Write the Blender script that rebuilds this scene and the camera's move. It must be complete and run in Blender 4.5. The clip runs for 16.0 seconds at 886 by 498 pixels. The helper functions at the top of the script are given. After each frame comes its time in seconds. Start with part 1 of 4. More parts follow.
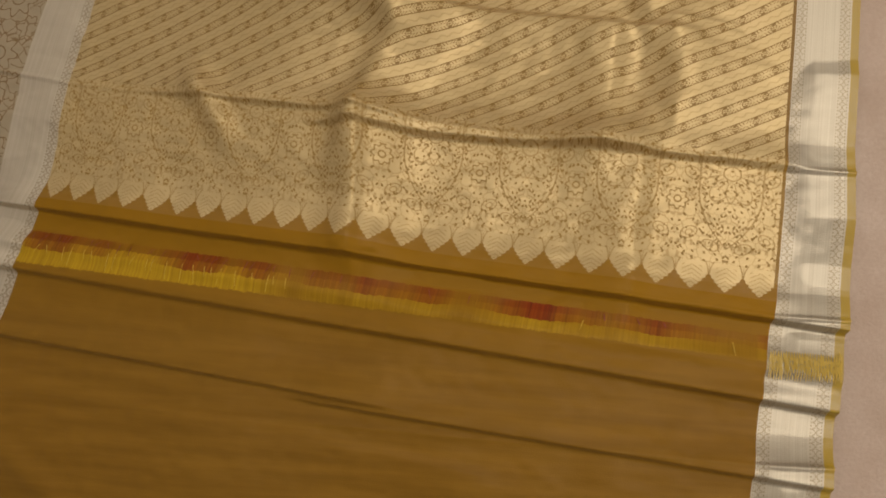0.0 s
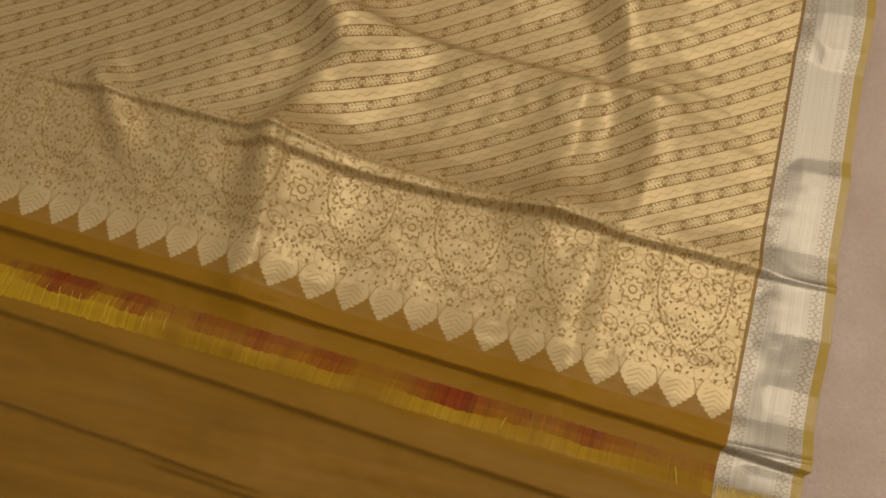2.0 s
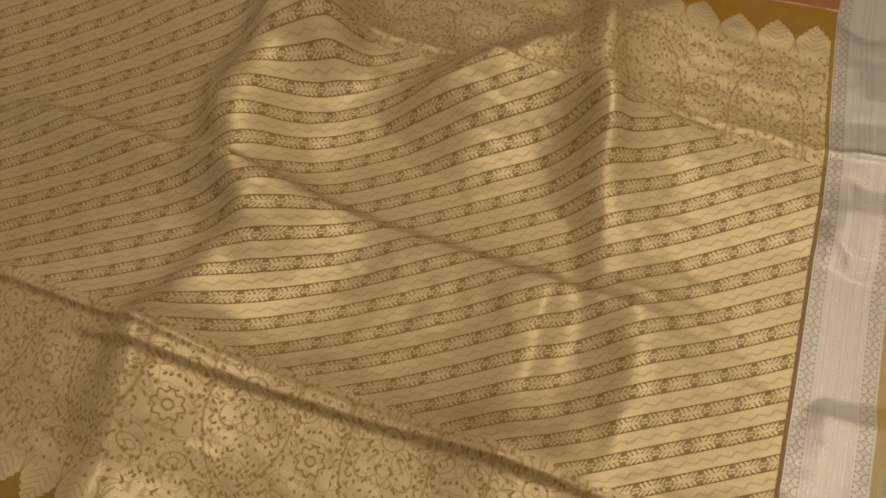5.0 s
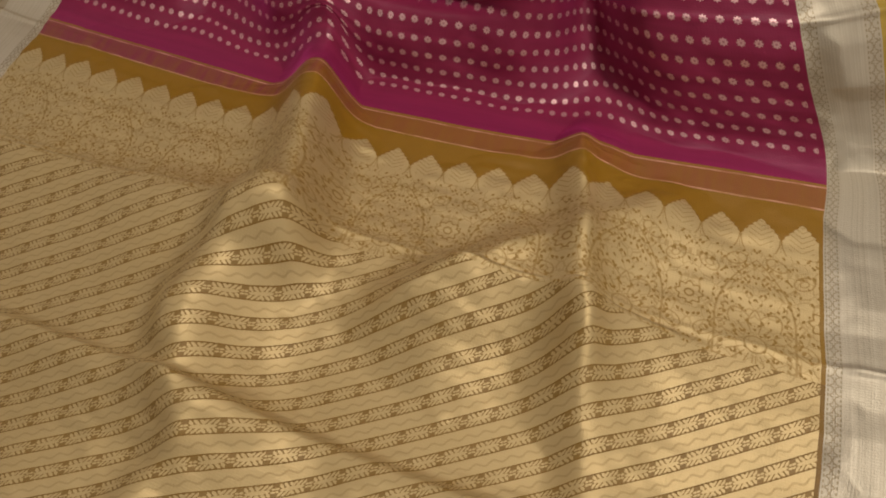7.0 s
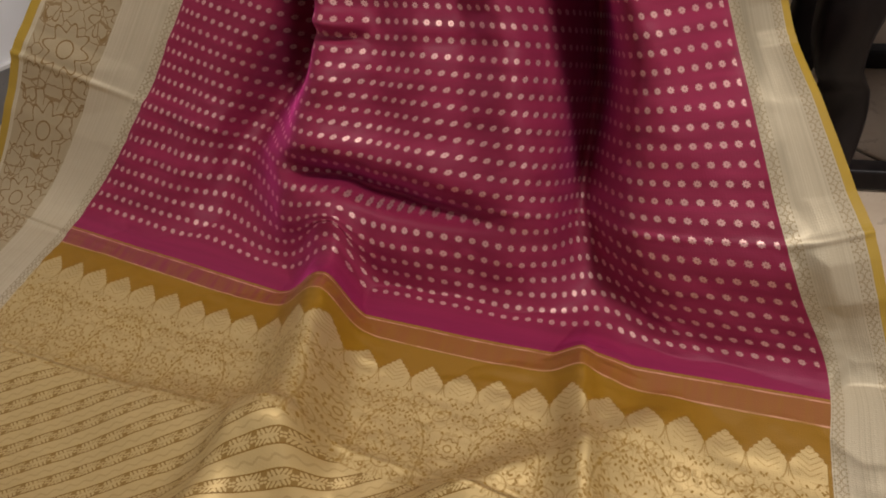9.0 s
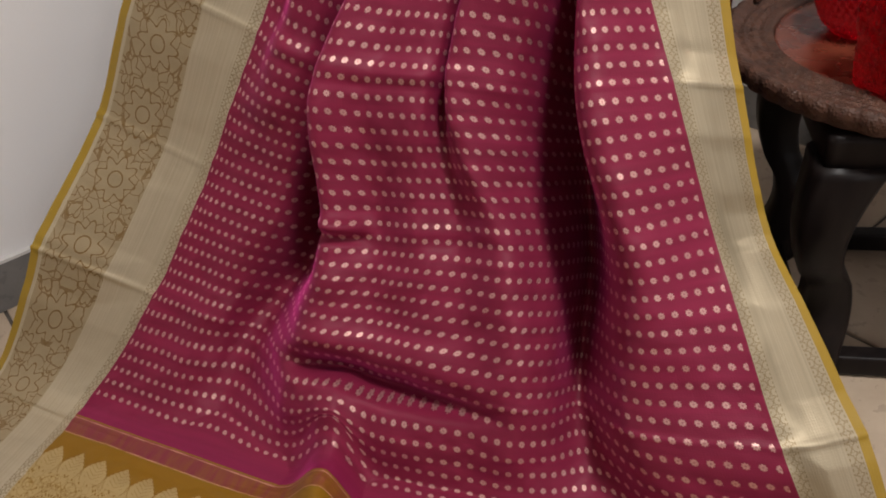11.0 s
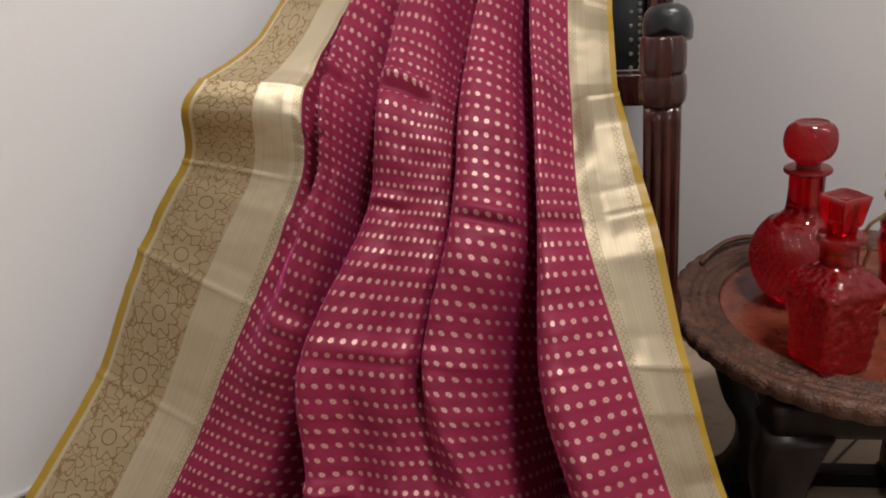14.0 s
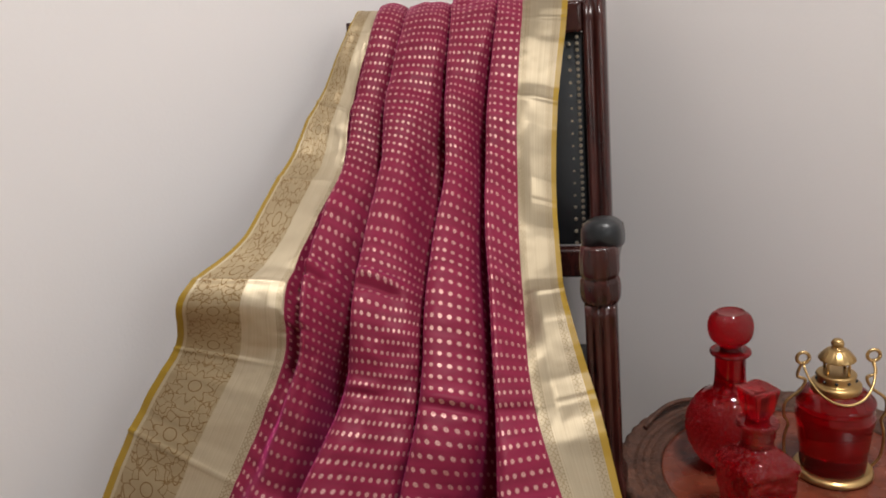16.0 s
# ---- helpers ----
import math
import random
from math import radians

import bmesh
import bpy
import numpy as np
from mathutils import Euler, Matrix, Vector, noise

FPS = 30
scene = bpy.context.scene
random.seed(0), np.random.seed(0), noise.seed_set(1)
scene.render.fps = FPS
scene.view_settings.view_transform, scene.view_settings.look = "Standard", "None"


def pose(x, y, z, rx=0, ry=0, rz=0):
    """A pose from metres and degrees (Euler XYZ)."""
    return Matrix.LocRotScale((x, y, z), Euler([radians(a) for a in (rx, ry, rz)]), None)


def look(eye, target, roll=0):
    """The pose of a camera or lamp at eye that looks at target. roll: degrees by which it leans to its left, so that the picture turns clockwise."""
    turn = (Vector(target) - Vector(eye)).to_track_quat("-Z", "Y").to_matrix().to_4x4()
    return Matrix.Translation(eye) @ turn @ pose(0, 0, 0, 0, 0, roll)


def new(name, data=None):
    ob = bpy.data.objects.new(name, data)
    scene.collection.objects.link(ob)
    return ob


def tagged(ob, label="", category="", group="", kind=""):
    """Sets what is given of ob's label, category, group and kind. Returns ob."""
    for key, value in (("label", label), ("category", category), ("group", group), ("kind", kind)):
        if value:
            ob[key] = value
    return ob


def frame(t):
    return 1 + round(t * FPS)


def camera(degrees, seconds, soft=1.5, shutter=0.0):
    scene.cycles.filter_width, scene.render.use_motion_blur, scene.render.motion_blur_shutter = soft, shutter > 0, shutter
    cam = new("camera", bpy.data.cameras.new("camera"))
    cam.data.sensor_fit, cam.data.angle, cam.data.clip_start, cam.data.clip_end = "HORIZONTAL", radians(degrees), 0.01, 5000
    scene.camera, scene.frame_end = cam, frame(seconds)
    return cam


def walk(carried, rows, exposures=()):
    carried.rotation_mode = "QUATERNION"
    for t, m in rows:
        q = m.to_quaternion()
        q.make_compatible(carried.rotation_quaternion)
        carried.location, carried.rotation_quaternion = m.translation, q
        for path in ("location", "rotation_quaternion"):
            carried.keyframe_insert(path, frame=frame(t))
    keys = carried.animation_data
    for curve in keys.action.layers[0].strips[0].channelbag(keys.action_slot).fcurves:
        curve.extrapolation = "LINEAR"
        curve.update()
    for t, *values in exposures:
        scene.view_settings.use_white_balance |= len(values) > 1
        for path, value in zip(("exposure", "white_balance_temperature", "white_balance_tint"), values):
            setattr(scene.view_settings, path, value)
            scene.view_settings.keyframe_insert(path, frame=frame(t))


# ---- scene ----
cam = camera(60.0, 16.0, soft=1.85)
METRES, EYE, TILT, LEAN, TURN = 0.92, 0.929, -79.6, 9.5, 0.0
ROWS = [
    (0.0, 0.0, 0.0, 0.0, -0.0, 0.0, 0.0),
    (0.5, 0.0146, 0.0352, 0.0134, -0.69, 0.82, -1.74),
    (1.0, 0.03, 0.0731, 0.023, -1.38, 1.47, -3.61),
    (1.5, 0.0397, 0.11, 0.0262, -2.23, 2.38, -5.72),
    (2.0, 0.0457, 0.1444, 0.0285, -3.22, 3.5, -7.95),
    (2.5, 0.0566, 0.1759, 0.0378, -4.08, 4.94, -9.37),
    (3.0, 0.0688, 0.2038, 0.0582, -4.68, 6.23, -9.9),
    (3.5, 0.076, 0.2364, 0.088, -5.0, 7.72, -9.99),
    (6.0, 0.1212, 0.363, 0.2156, -3.44, 16.21, -11.55),
    (6.5, 0.1215, 0.3689, 0.2439, -3.76, 18.94, -11.39),
    (7.0, 0.1278, 0.3643, 0.2606, -3.82, 21.94, -11.07),
    (7.5, 0.1394, 0.3528, 0.277, -3.29, 24.67, -11.15),
    (8.0, 0.1436, 0.3431, 0.2934, -2.85, 27.42, -11.46),
    (8.5, 0.1382, 0.3304, 0.3148, -2.5, 29.64, -11.55),
    (9.0, 0.1344, 0.3207, 0.3277, -2.3, 32.34, -11.38),
    (11.5, 0.1314, 0.2378, 0.3729, -1.64, 44.82, -10.96),
    (12.0, 0.132, 0.2162, 0.38, -1.44, 46.92, -10.49),
    (12.5, 0.1341, 0.1923, 0.3856, -1.32, 49.03, -10.12),
    (13.0, 0.1357, 0.1671, 0.3903, -1.3, 51.15, -9.87),
    (13.5, 0.1362, 0.1425, 0.3924, -1.49, 53.2, -9.82),
    (14.0, 0.133, 0.1107, 0.3873, -1.9, 55.33, -9.88),
    (14.5, 0.1277, 0.064, 0.3762, -1.97, 58.15, -9.67),
    (15.0, 0.1285, 0.0122, 0.3725, -1.92, 59.53, -8.84),
    (15.5, 0.1354, -0.0233, 0.3534, -2.25, 61.53, -8.07),
    (16.0, 0.1294, -0.062, 0.3355, -2.73, 63.21, -7.19),
]
walk(cam, [(t, pose(0, 0, EYE, TILT, LEAN, TURN) @ pose(METRES * x, METRES * y, METRES * z, 90 + pitch, roll, yaw)) for t, x, y, z, yaw, pitch, roll in ROWS],
     [(0.0, -0.05), (1.0, -0.08), (2.0, -0.15), (3.5, -0.31), (5.0, -0.33), (6.3, -0.33), (7.8, 0.03), (10.0, 0.03), (16.0, 0.0)])

# ---- light ----
UNIT = 0.92  # metres in one plan unit; the plan below is drawn in these units

world = bpy.data.worlds.new("world")
scene.world = world
world.use_nodes = True
bg = world.node_tree.nodes["Background"]
sky = world.node_tree.nodes.new("ShaderNodeTexSky")
sky.sky_type = "NISHITA"
sky.sun_disc = False
sky.sun_elevation, sky.sun_rotation = radians(40), radians(150)
world.node_tree.links.new(sky.outputs[0], bg.inputs[0])
bg.inputs[1].default_value = 0.12


def area_lamp(name, eye, target, sx, sy, watts, colour):
    data = bpy.data.lights.new(name, "AREA")
    data.shape, data.size, data.size_y, data.energy, data.color = "RECTANGLE", sx, sy, watts, colour
    ob = new(name, data)
    ob.matrix_world = look([UNIT * c for c in eye], [UNIT * c for c in target])
    return ob


# added fill lamp at the front right; no source is known there
area_lamp("front_fill_light", (2.09, -1.56, 1.78), (-0.1, 1.6, 1.0), 0.9, 0.9, 9.0, (1.0, 0.975, 0.955))
area_lamp("ceiling_light_glow", (0.75, 0.55, 2.78), (0.75, 0.56, 0.0), 0.30, 0.30, 44.0, (1.0, 0.965, 0.94))

# ---- material helpers ----


def material(name):
    m = bpy.data.materials.new(name)
    m.use_nodes = True
    return m, m.node_tree, m.node_tree.nodes["Principled BSDF"]


class Net:
    """Short hand for shader arithmetic."""

    def __init__(self, tree):
        self.t = tree

    def node(self, kind):
        return self.t.nodes.new(kind)

    def put(self, socket, value):
        if isinstance(value, bpy.types.NodeSocket):
            self.t.links.new(value, socket)
        elif value is not None:
            socket.default_value = value

    def m(self, op, a, b=None, c=None):
        n = self.node("ShaderNodeMath")
        n.operation = op
        for i, v in enumerate((a, b, c)):
            self.put(n.inputs[i], v)
        return n.outputs[0]

    def add(self, a, b):
        return self.m("ADD", a, b)

    def sub(self, a, b):
        return self.m("SUBTRACT", a, b)

    def mul(self, a, b):
        return self.m("MULTIPLY", a, b)

    def less(self, a, b, soft=0.0):
        """1 where a < b."""
        if not soft:
            return self.m("LESS_THAN", a, b)
        return self.ramp(a, b + soft if not isinstance(b, bpy.types.NodeSocket) else self.add(b, soft),
                         b - soft if not isinstance(b, bpy.types.NodeSocket) else self.sub(b, soft))

    def ramp(self, a, lo, hi, out0=0.0, out1=1.0):
        n = self.node("ShaderNodeMapRange")
        for i, v in enumerate((a, lo, hi, out0, out1)):
            self.put(n.inputs[i], v)
        return n.outputs[0]

    def tri(self, a, period):
        """0 at the middle of each period, 1 at its ends."""
        f = self.m("FRACT", self.m("DIVIDE", a, period))
        return self.m("ABSOLUTE", self.sub(self.mul(f, 2.0), 1.0))

    def cell(self, a, period):
        """Signed place inside the period, from -period/2 to period/2."""
        f = self.m("FRACT", self.m("DIVIDE", a, period))
        return self.mul(self.sub(f, 0.5), period)

    def both(self, a, b):
        return self.m("MULTIPLY", a, b)

    def either(self, a, b):
        return self.m("MAXIMUM", a, b)

    def mix(self, f, a, b):
        n = self.node("ShaderNodeMix")
        n.data_type = "RGBA"
        self.put(n.inputs[0], f)
        self.put(n.inputs[6], a if isinstance(a, bpy.types.NodeSocket) else (*a, 1))
        self.put(n.inputs[7], b if isinstance(b, bpy.types.NodeSocket) else (*b, 1))
        return n.outputs[2]

    def noise(self, vec, scale, detail=3.0, rough=0.55):
        n = self.node("ShaderNodeTexNoise")
        self.put(n.inputs["Vector"], vec)
        n.inputs["Scale"].default_value, n.inputs["Detail"].default_value, n.inputs["Roughness"].default_value = scale, detail, rough
        return n.outputs[0]

    def xyz(self, x, y, z=0.0):
        n = self.node("ShaderNodeCombineXYZ")
        for i, v in enumerate((x, y, z)):
            self.put(n.inputs[i], v)
        return n.outputs[0]

    def uv(self):
        n = self.node("ShaderNodeUVMap")
        n.uv_map = "UVMap"
        s = self.node("ShaderNodeSeparateXYZ")
        self.t.links.new(n.outputs[0], s.inputs[0])
        return n.outputs[0], s.outputs[0], s.outputs[1]

    def obj(self):
        return self.node("ShaderNodeTexCoord").outputs["Object"]

    def voronoi(self, vec, scale, feature="F1"):
        n = self.node("ShaderNodeTexVoronoi")
        n.feature = feature
        self.put(n.inputs["Vector"], vec)
        n.inputs["Scale"].default_value = scale
        return n.outputs["Distance"]

    def bump(self, height, strength, dist, bsdf):
        n = self.node("ShaderNodeBump")
        self.put(n.inputs["Height"], height)
        n.inputs["Strength"].default_value, n.inputs["Distance"].default_value = strength, dist
        self.t.links.new(n.outputs[0], bsdf.inputs["Normal"])


def finish(bsdf, rough=0.5, metal=0.0, spec=0.5):
    bsdf.inputs["Roughness"].default_value = rough
    bsdf.inputs["Metallic"].default_value = metal
    bsdf.inputs["Specular IOR Level"].default_value = spec


# ---- materials: the sari ----
SPAN = 0.985       # woven width between the two borders, in plan units
MUSTARD = (0.222, 0.104, 0.0045)
DOT_U, DOT_V = SPAN / 68, 0.0198


def weave(n, u, v):
    """Fine thread relief, from the weft and the warp."""
    a = n.m("SINE", n.mul(v, 6283.0 / 2.4))
    b = n.m("SINE", n.mul(u, 6283.0 / 2.9))
    return n.mul(n.add(a, b), 0.5)


def flower(n, x, y, r, petals, depth=0.18):
    """A petalled rosette of radius r round x = y = 0."""
    d = n.m("SQRT", n.add(n.mul(x, x), n.mul(y, y)))
    a = n.m("ARCTAN2", y, x)
    edge = n.mul(n.add(1.0, n.mul(n.m("COSINE", n.mul(a, float(petals))), depth)), r)
    return d, edge


def lace(n, u, y, wide):
    """Dense floral brocade: fans under pointed arches, rosettes between them, curled leaves. y runs from the band's middle. 1 is gold, 0 the ground."""
    def near(a, at, half):
        return n.less(n.m("ABSOLUTE", n.sub(a, at)), half)

    def oval(px, py, rx, ry, lean=0.0):
        qx, qy = n.sub(ax, px), n.sub(y, py)
        qx, qy = n.add(qx, n.mul(qy, lean)), n.sub(qy, n.mul(qx, lean))
        qx, qy = n.m("DIVIDE", qx, rx), n.m("DIVIDE", qy, ry)
        return n.m("SQRT", n.add(n.mul(qx, qx), n.mul(qy, qy)))

    x = n.cell(u, wide)
    ax = n.m("ABSOLUTE", x)
    # rosette between two arches
    d, e = flower(n, n.sub(ax, wide * 0.5), n.add(y, 0.004), 0.0115, 8, 0.14)
    rosette = n.either(near(d, 0.0042, 0.0009), n.less(n.m("ABSOLUTE", n.sub(d, e)), 0.0011))
    # a pointed arch of leaves, with a fan of petals in it
    up = n.m("MAXIMUM", y, -0.02)
    arch = n.add(n.m("DIVIDE", ax, 0.037), n.m("POWER", n.m("MAXIMUM", n.m("DIVIDE", n.add(up, 0.02), 0.072), 0.0), 2.0))
    rims = n.either(near(arch, 1.0, 0.030), n.both(near(arch, 0.84, 0.055), n.less(n.m("SINE", n.mul(n.add(y, n.mul(ax, 0.6)), 900.0)), -0.3)))
    angle = n.m("ARCTAN2", n.add(y, 0.044), ax)
    far = n.m("SQRT", n.add(n.mul(ax, ax), n.mul(n.add(y, 0.044), n.add(y, 0.044))))
    lobe = n.add(0.030, n.mul(n.m("ABSOLUTE", n.m("SINE", n.mul(angle, 4.5))), 0.012))
    fan = n.either(n.less(n.m("ABSOLUTE", n.sub(far, lobe)), 0.0011), n.both(near(far, 0.020, 0.008), n.less(n.m("SINE", n.mul(angle, 18.0)), -0.80)))
    cup = near(oval(0.0, -0.044, 0.010, 0.009), 1.0, 0.10)
    # curled leaves and pairs of buds
    curl = n.either(near(oval(0.045, 0.036, 0.012, 0.008, 0.6), 1.0, 0.09), near(oval(0.045, 0.036, 0.005, 0.0035, 0.6), 1.0, 0.18))
    curl = n.either(curl, n.either(near(oval(0.046, -0.040, 0.012, 0.0085, -0.6), 1.0, 0.09), near(oval(0.046, -0.040, 0.005, 0.0035, -0.6), 1.0, 0.18)))
    curl = n.either(curl, near(oval(0.019, 0.050, 0.011, 0.007, -0.4), 1.0, 0.10))
    warp = n.noise(n.xyz(ax, y), 34.0, 2.0)
    lean = n.xyz(n.add(ax, n.mul(y, 0.7)), n.mul(n.sub(y, n.mul(ax, 0.7)), 0.55), n.mul(warp, 0.02))
    lean_back = n.xyz(n.sub(ax, n.mul(y, 0.8)), n.mul(n.add(y, n.mul(ax, 0.8)), 0.5), n.mul(warp, 0.02))
    gaps = n.either(n.less(n.voronoi(lean, 150.0), 0.25), n.less(n.voronoi(lean_back, 140.0), 0.22))
    gaps = n.both(gaps, n.m("GREATER_THAN", d, 0.013))
    stems = n.less(n.voronoi(n.xyz(n.add(ax, n.mul(warp, 0.016)), n.add(y, n.mul(warp, 0.024))), 85.0, "DISTANCE_TO_EDGE"), 0.035)
    dark = n.either(n.either(n.mul(gaps, 0.9), n.mul(stems, 0.4)), n.either(n.mul(rosette, 0.8), n.mul(n.either(n.either(rims, cup), n.either(fan, curl)), 0.6)))
    return n.sub(1.0, dark)


def cloth_material(name, build, rough=0.42, metal=0.6, shine=0.48):
    m, tree, b = material(name)
    n = Net(tree)
    vec, u, v = n.uv()
    colour, zari, height = build(n, vec, u, v)
    n.put(b.inputs["Base Color"], colour)
    n.put(b.inputs["Metallic"], n.mul(zari, metal))
    grain = n.noise(vec, 420.0, 2.0)
    n.put(b.inputs["Roughness"], n.add(n.ramp(zari, 0.0, 1.0, rough, shine), n.mul(n.sub(grain, 0.5), 0.14)))
    b.inputs["Anisotropic"].default_value = 0.4
    b.inputs["Sheen Weight"].default_value = 0.10
    b.inputs["Sheen Tint"].default_value = (0.9, 0.65, 0.25, 1)
    b.inputs["Sheen Roughness"].default_value = 0.4
    n.bump(n.add(n.mul(height, 1.0), n.add(n.mul(weave(n, u, v), 0.07), n.mul(grain, 0.5))), 0.35, 0.0012, b)
    return m


def streaks(n, u, v, a, b):
    """Slow change of the silk's tone along the weft and the warp."""
    return n.mix(n.ramp(n.noise(n.xyz(n.mul(u, 3.0), n.mul(v, 40.0)), 1.6, 4.0), 0.35, 0.65), a, b)


V_FRINGE, V_TIP, V_BAND, V_STRIPE, V_TIP2, V_BODY = 0.074, 0.143, 0.169, 0.325, 0.860, 0.918
V_BAND2 = 0.69


def plain_end(n, vec, u, v):
    base = streaks(n, u, v, (0.166, 0.079, 0.008), (0.205, 0.100, 0.011))
    near = n.ramp(v, 0.0, 0.10)
    base = n.mix(near, base, MUSTARD)
    ragged = n.noise(n.xyz(n.mul(u, 60.0), n.mul(v, 2.0)), 3.0, 3.0)
    blotch = n.noise(n.xyz(u, 0.0), 9.0, 2.0)
    edge = n.add(v, n.mul(n.sub(ragged, 0.5), 0.005))
    yellow = n.both(n.less(edge, V_FRINGE + 0.006), n.m("GREATER_THAN", edge, V_FRINGE - 0.020))
    red = n.both(n.less(edge, V_FRINGE + 0.016), n.m("GREATER_THAN", edge, n.add(V_FRINGE - 0.004, n.mul(n.sub(blotch, 0.5), 0.02))))
    thread = n.ramp(n.noise(n.xyz(n.mul(u, 400.0), n.mul(v, 6.0)), 1.0, 1.0), 0.3, 0.7)
    base = n.mix(n.both(yellow, n.either(n.ramp(u, 0.42, 0.34, 0.0, 0.85), n.ramp(blotch, 0.40, 0.60, 0.55, 0.1))), base, n.mix(thread, (0.30, 0.165, 0.006), (0.44, 0.26, 0.009)))
    base = n.mix(n.both(red, n.ramp(blotch, 0.38, 0.58, 0.9, 0.15)), base, n.mix(thread, (0.11, 0.008, 0.004), (0.20, 0.026, 0.004)))
    return base, n.mul(u, 0.0), n.both(thread, n.either(yellow, red))


def leaf(n, u, h, wide):
    """A row of pointed leaves; h runs from 0 at their shoulders to 1 at their tip. Returns the leaf, and its outline and veins."""
    x = n.m("ABSOLUTE", n.m("DIVIDE", n.cell(u, wide), wide))
    hh = n.m("MINIMUM", n.m("MAXIMUM", h, 0.0), 1.0)
    nick = n.mul(n.m("SINE", n.mul(hh, 30.0)), n.mul(n.mul(hh, n.sub(1.1, hh)), 0.10))
    half = n.add(n.mul(n.sub(1.0, n.m("POWER", hh, 1.2)), 0.495), nick)
    inside = n.both(n.less(x, half), n.less(h, 1.0))
    vein = n.less(n.m("ABSOLUTE", n.sub(n.m("FRACT", n.sub(n.mul(h, 4.2), n.mul(x, 4.5))), 0.5)), 0.09)
    vein = n.both(n.mul(vein, 0.6), n.both(n.less(x, 0.30), n.m("GREATER_THAN", h, -0.35)))
    up = n.m("DIVIDE", h, 0.95)
    arch = n.m("SQRT", n.add(n.m("POWER", n.m("DIVIDE", x, 0.475), 2.0), n.mul(up, up)))
    arch = n.both(n.less(n.m("ABSOLUTE", n.sub(arch, 1.0)), 0.040), n.both(n.less(h, 0.05), n.m("GREATER_THAN", h, -0.62)))
    rows = n.both(n.less(n.m("ABSOLUTE", n.add(h, 1.45)), 0.14), n.m("GREATER_THAN", n.tri(u, wide / 5.0), 0.55))
    return inside, n.either(n.either(vein, n.mul(arch, 0.6)), n.mul(rows, 0.4))


def pallu(n, vec, u, v):
    ground = n.mix(n.noise(vec, 5.0, 2.0), (0.205, 0.097, 0.004), (0.235, 0.112, 0.005))
    wide = SPAN / 25
    # leaves at both ends of the brocade
    size = V_BAND - V_TIP
    h1 = n.m("DIVIDE", n.sub(V_BAND, v), size)
    h2 = n.m("DIVIDE", n.sub(v, V_TIP2 - size), size)
    in1, vein1 = leaf(n, u, h1, wide)
    in2, vein2 = leaf(n, u, h2, wide)
    low = n.less(v, 0.5)
    mark = n.add(n.both(low, vein1), n.both(n.sub(1.0, low), vein2))
    # floral bands
    band = n.either(n.both(n.less(v, V_STRIPE), n.m("GREATER_THAN", v, V_BAND + 0.014)),
                    n.both(n.m("GREATER_THAN", v, V_BAND2), n.less(v, V_TIP2 - size - 0.014)))
    plain = n.either(n.both(n.less(v, V_BAND + 0.0145), in1), n.both(n.m("GREATER_THAN", v, V_TIP2 - size - 0.0145), in2))
    leaves = n.both(n.both(plain, n.either(n.less(v, V_STRIPE), n.m("GREATER_THAN", v, V_BAND2))), n.sub(1.0, mark))
    floral = n.both(band, n.both(n.sub(1.0, mark), lace(n, u, n.add(n.mul(low, n.sub(0.256, v)), n.mul(n.sub(1.0, low), n.sub(v, 0.754))), SPAN / 8)))
    # slanting stripes: flowers between two dark lines, then a waved band
    q = n.sub(v, n.mul(u, 0.66))
    period = 0.0318
    f = n.m("FRACT", n.m("DIVIDE", q, period))
    along = n.add(n.mul(u, 0.835), n.mul(v, 0.55))
    y = n.mul(n.sub(f, 0.24), period * 0.88)
    x = n.cell(along, 0.0285)
    zone = n.less(n.m("ABSOLUTE", n.sub(f, 0.24)), 0.215)
    ay, axx = n.m("ABSOLUTE", y), n.m("ABSOLUTE", n.sub(x, n.mul(y, 0.5)))

    def oval(a, b, rx, ry):
        a, b = n.m("DIVIDE", a, rx), n.m("DIVIDE", b, ry)
        return n.less(n.add(n.mul(a, a), n.mul(b, b)), 1.0)

    petals = n.both(oval(n.cell(n.sub(axx, n.mul(ay, 0.9)), 0.0046), n.sub(ay, 0.0034), 0.0017, 0.0023), n.less(axx, 0.0112))
    heart_leaf = oval(axx, y, 0.0105, 0.0017)
    tip_leaf = oval(n.sub(axx, 0.0128), n.sub(ay, 0.0013), 0.0019, 0.0009)
    ground_zone = n.both(zone, n.sub(1.0, n.either(petals, n.either(heart_leaf, tip_leaf))))
    line = n.either(n.less(n.m("ABSOLUTE", n.sub(f, 0.025)), 0.018), n.less(n.m("ABSOLUTE", n.sub(f, 0.455)), 0.018))
    wave = n.less(n.m("ABSOLUTE", n.sub(f, n.add(0.73, n.mul(n.m("SINE", n.mul(along, 400.0)), 0.055)))), 0.035)
    dark = n.either(n.either(n.mul(line, 1.0), n.mul(ground_zone, 0.85)), n.mul(wave, 0.28))
    mid = n.both(n.m("GREATER_THAN", v, V_STRIPE), n.less(v, V_BAND2))
    stripe = n.both(mid, n.sub(1.0, dark))
    zari = n.either(n.either(leaves, floral), stripe)
    seam = n.m("GREATER_THAN", u, SPAN - 0.004)
    zari = n.both(zari, n.sub(1.0, seam))
    # the brick strip between two fine gold lines before the body
    strip = n.both(n.m("GREATER_THAN", v, V_BODY - 0.030), n.less(v, V_BODY))
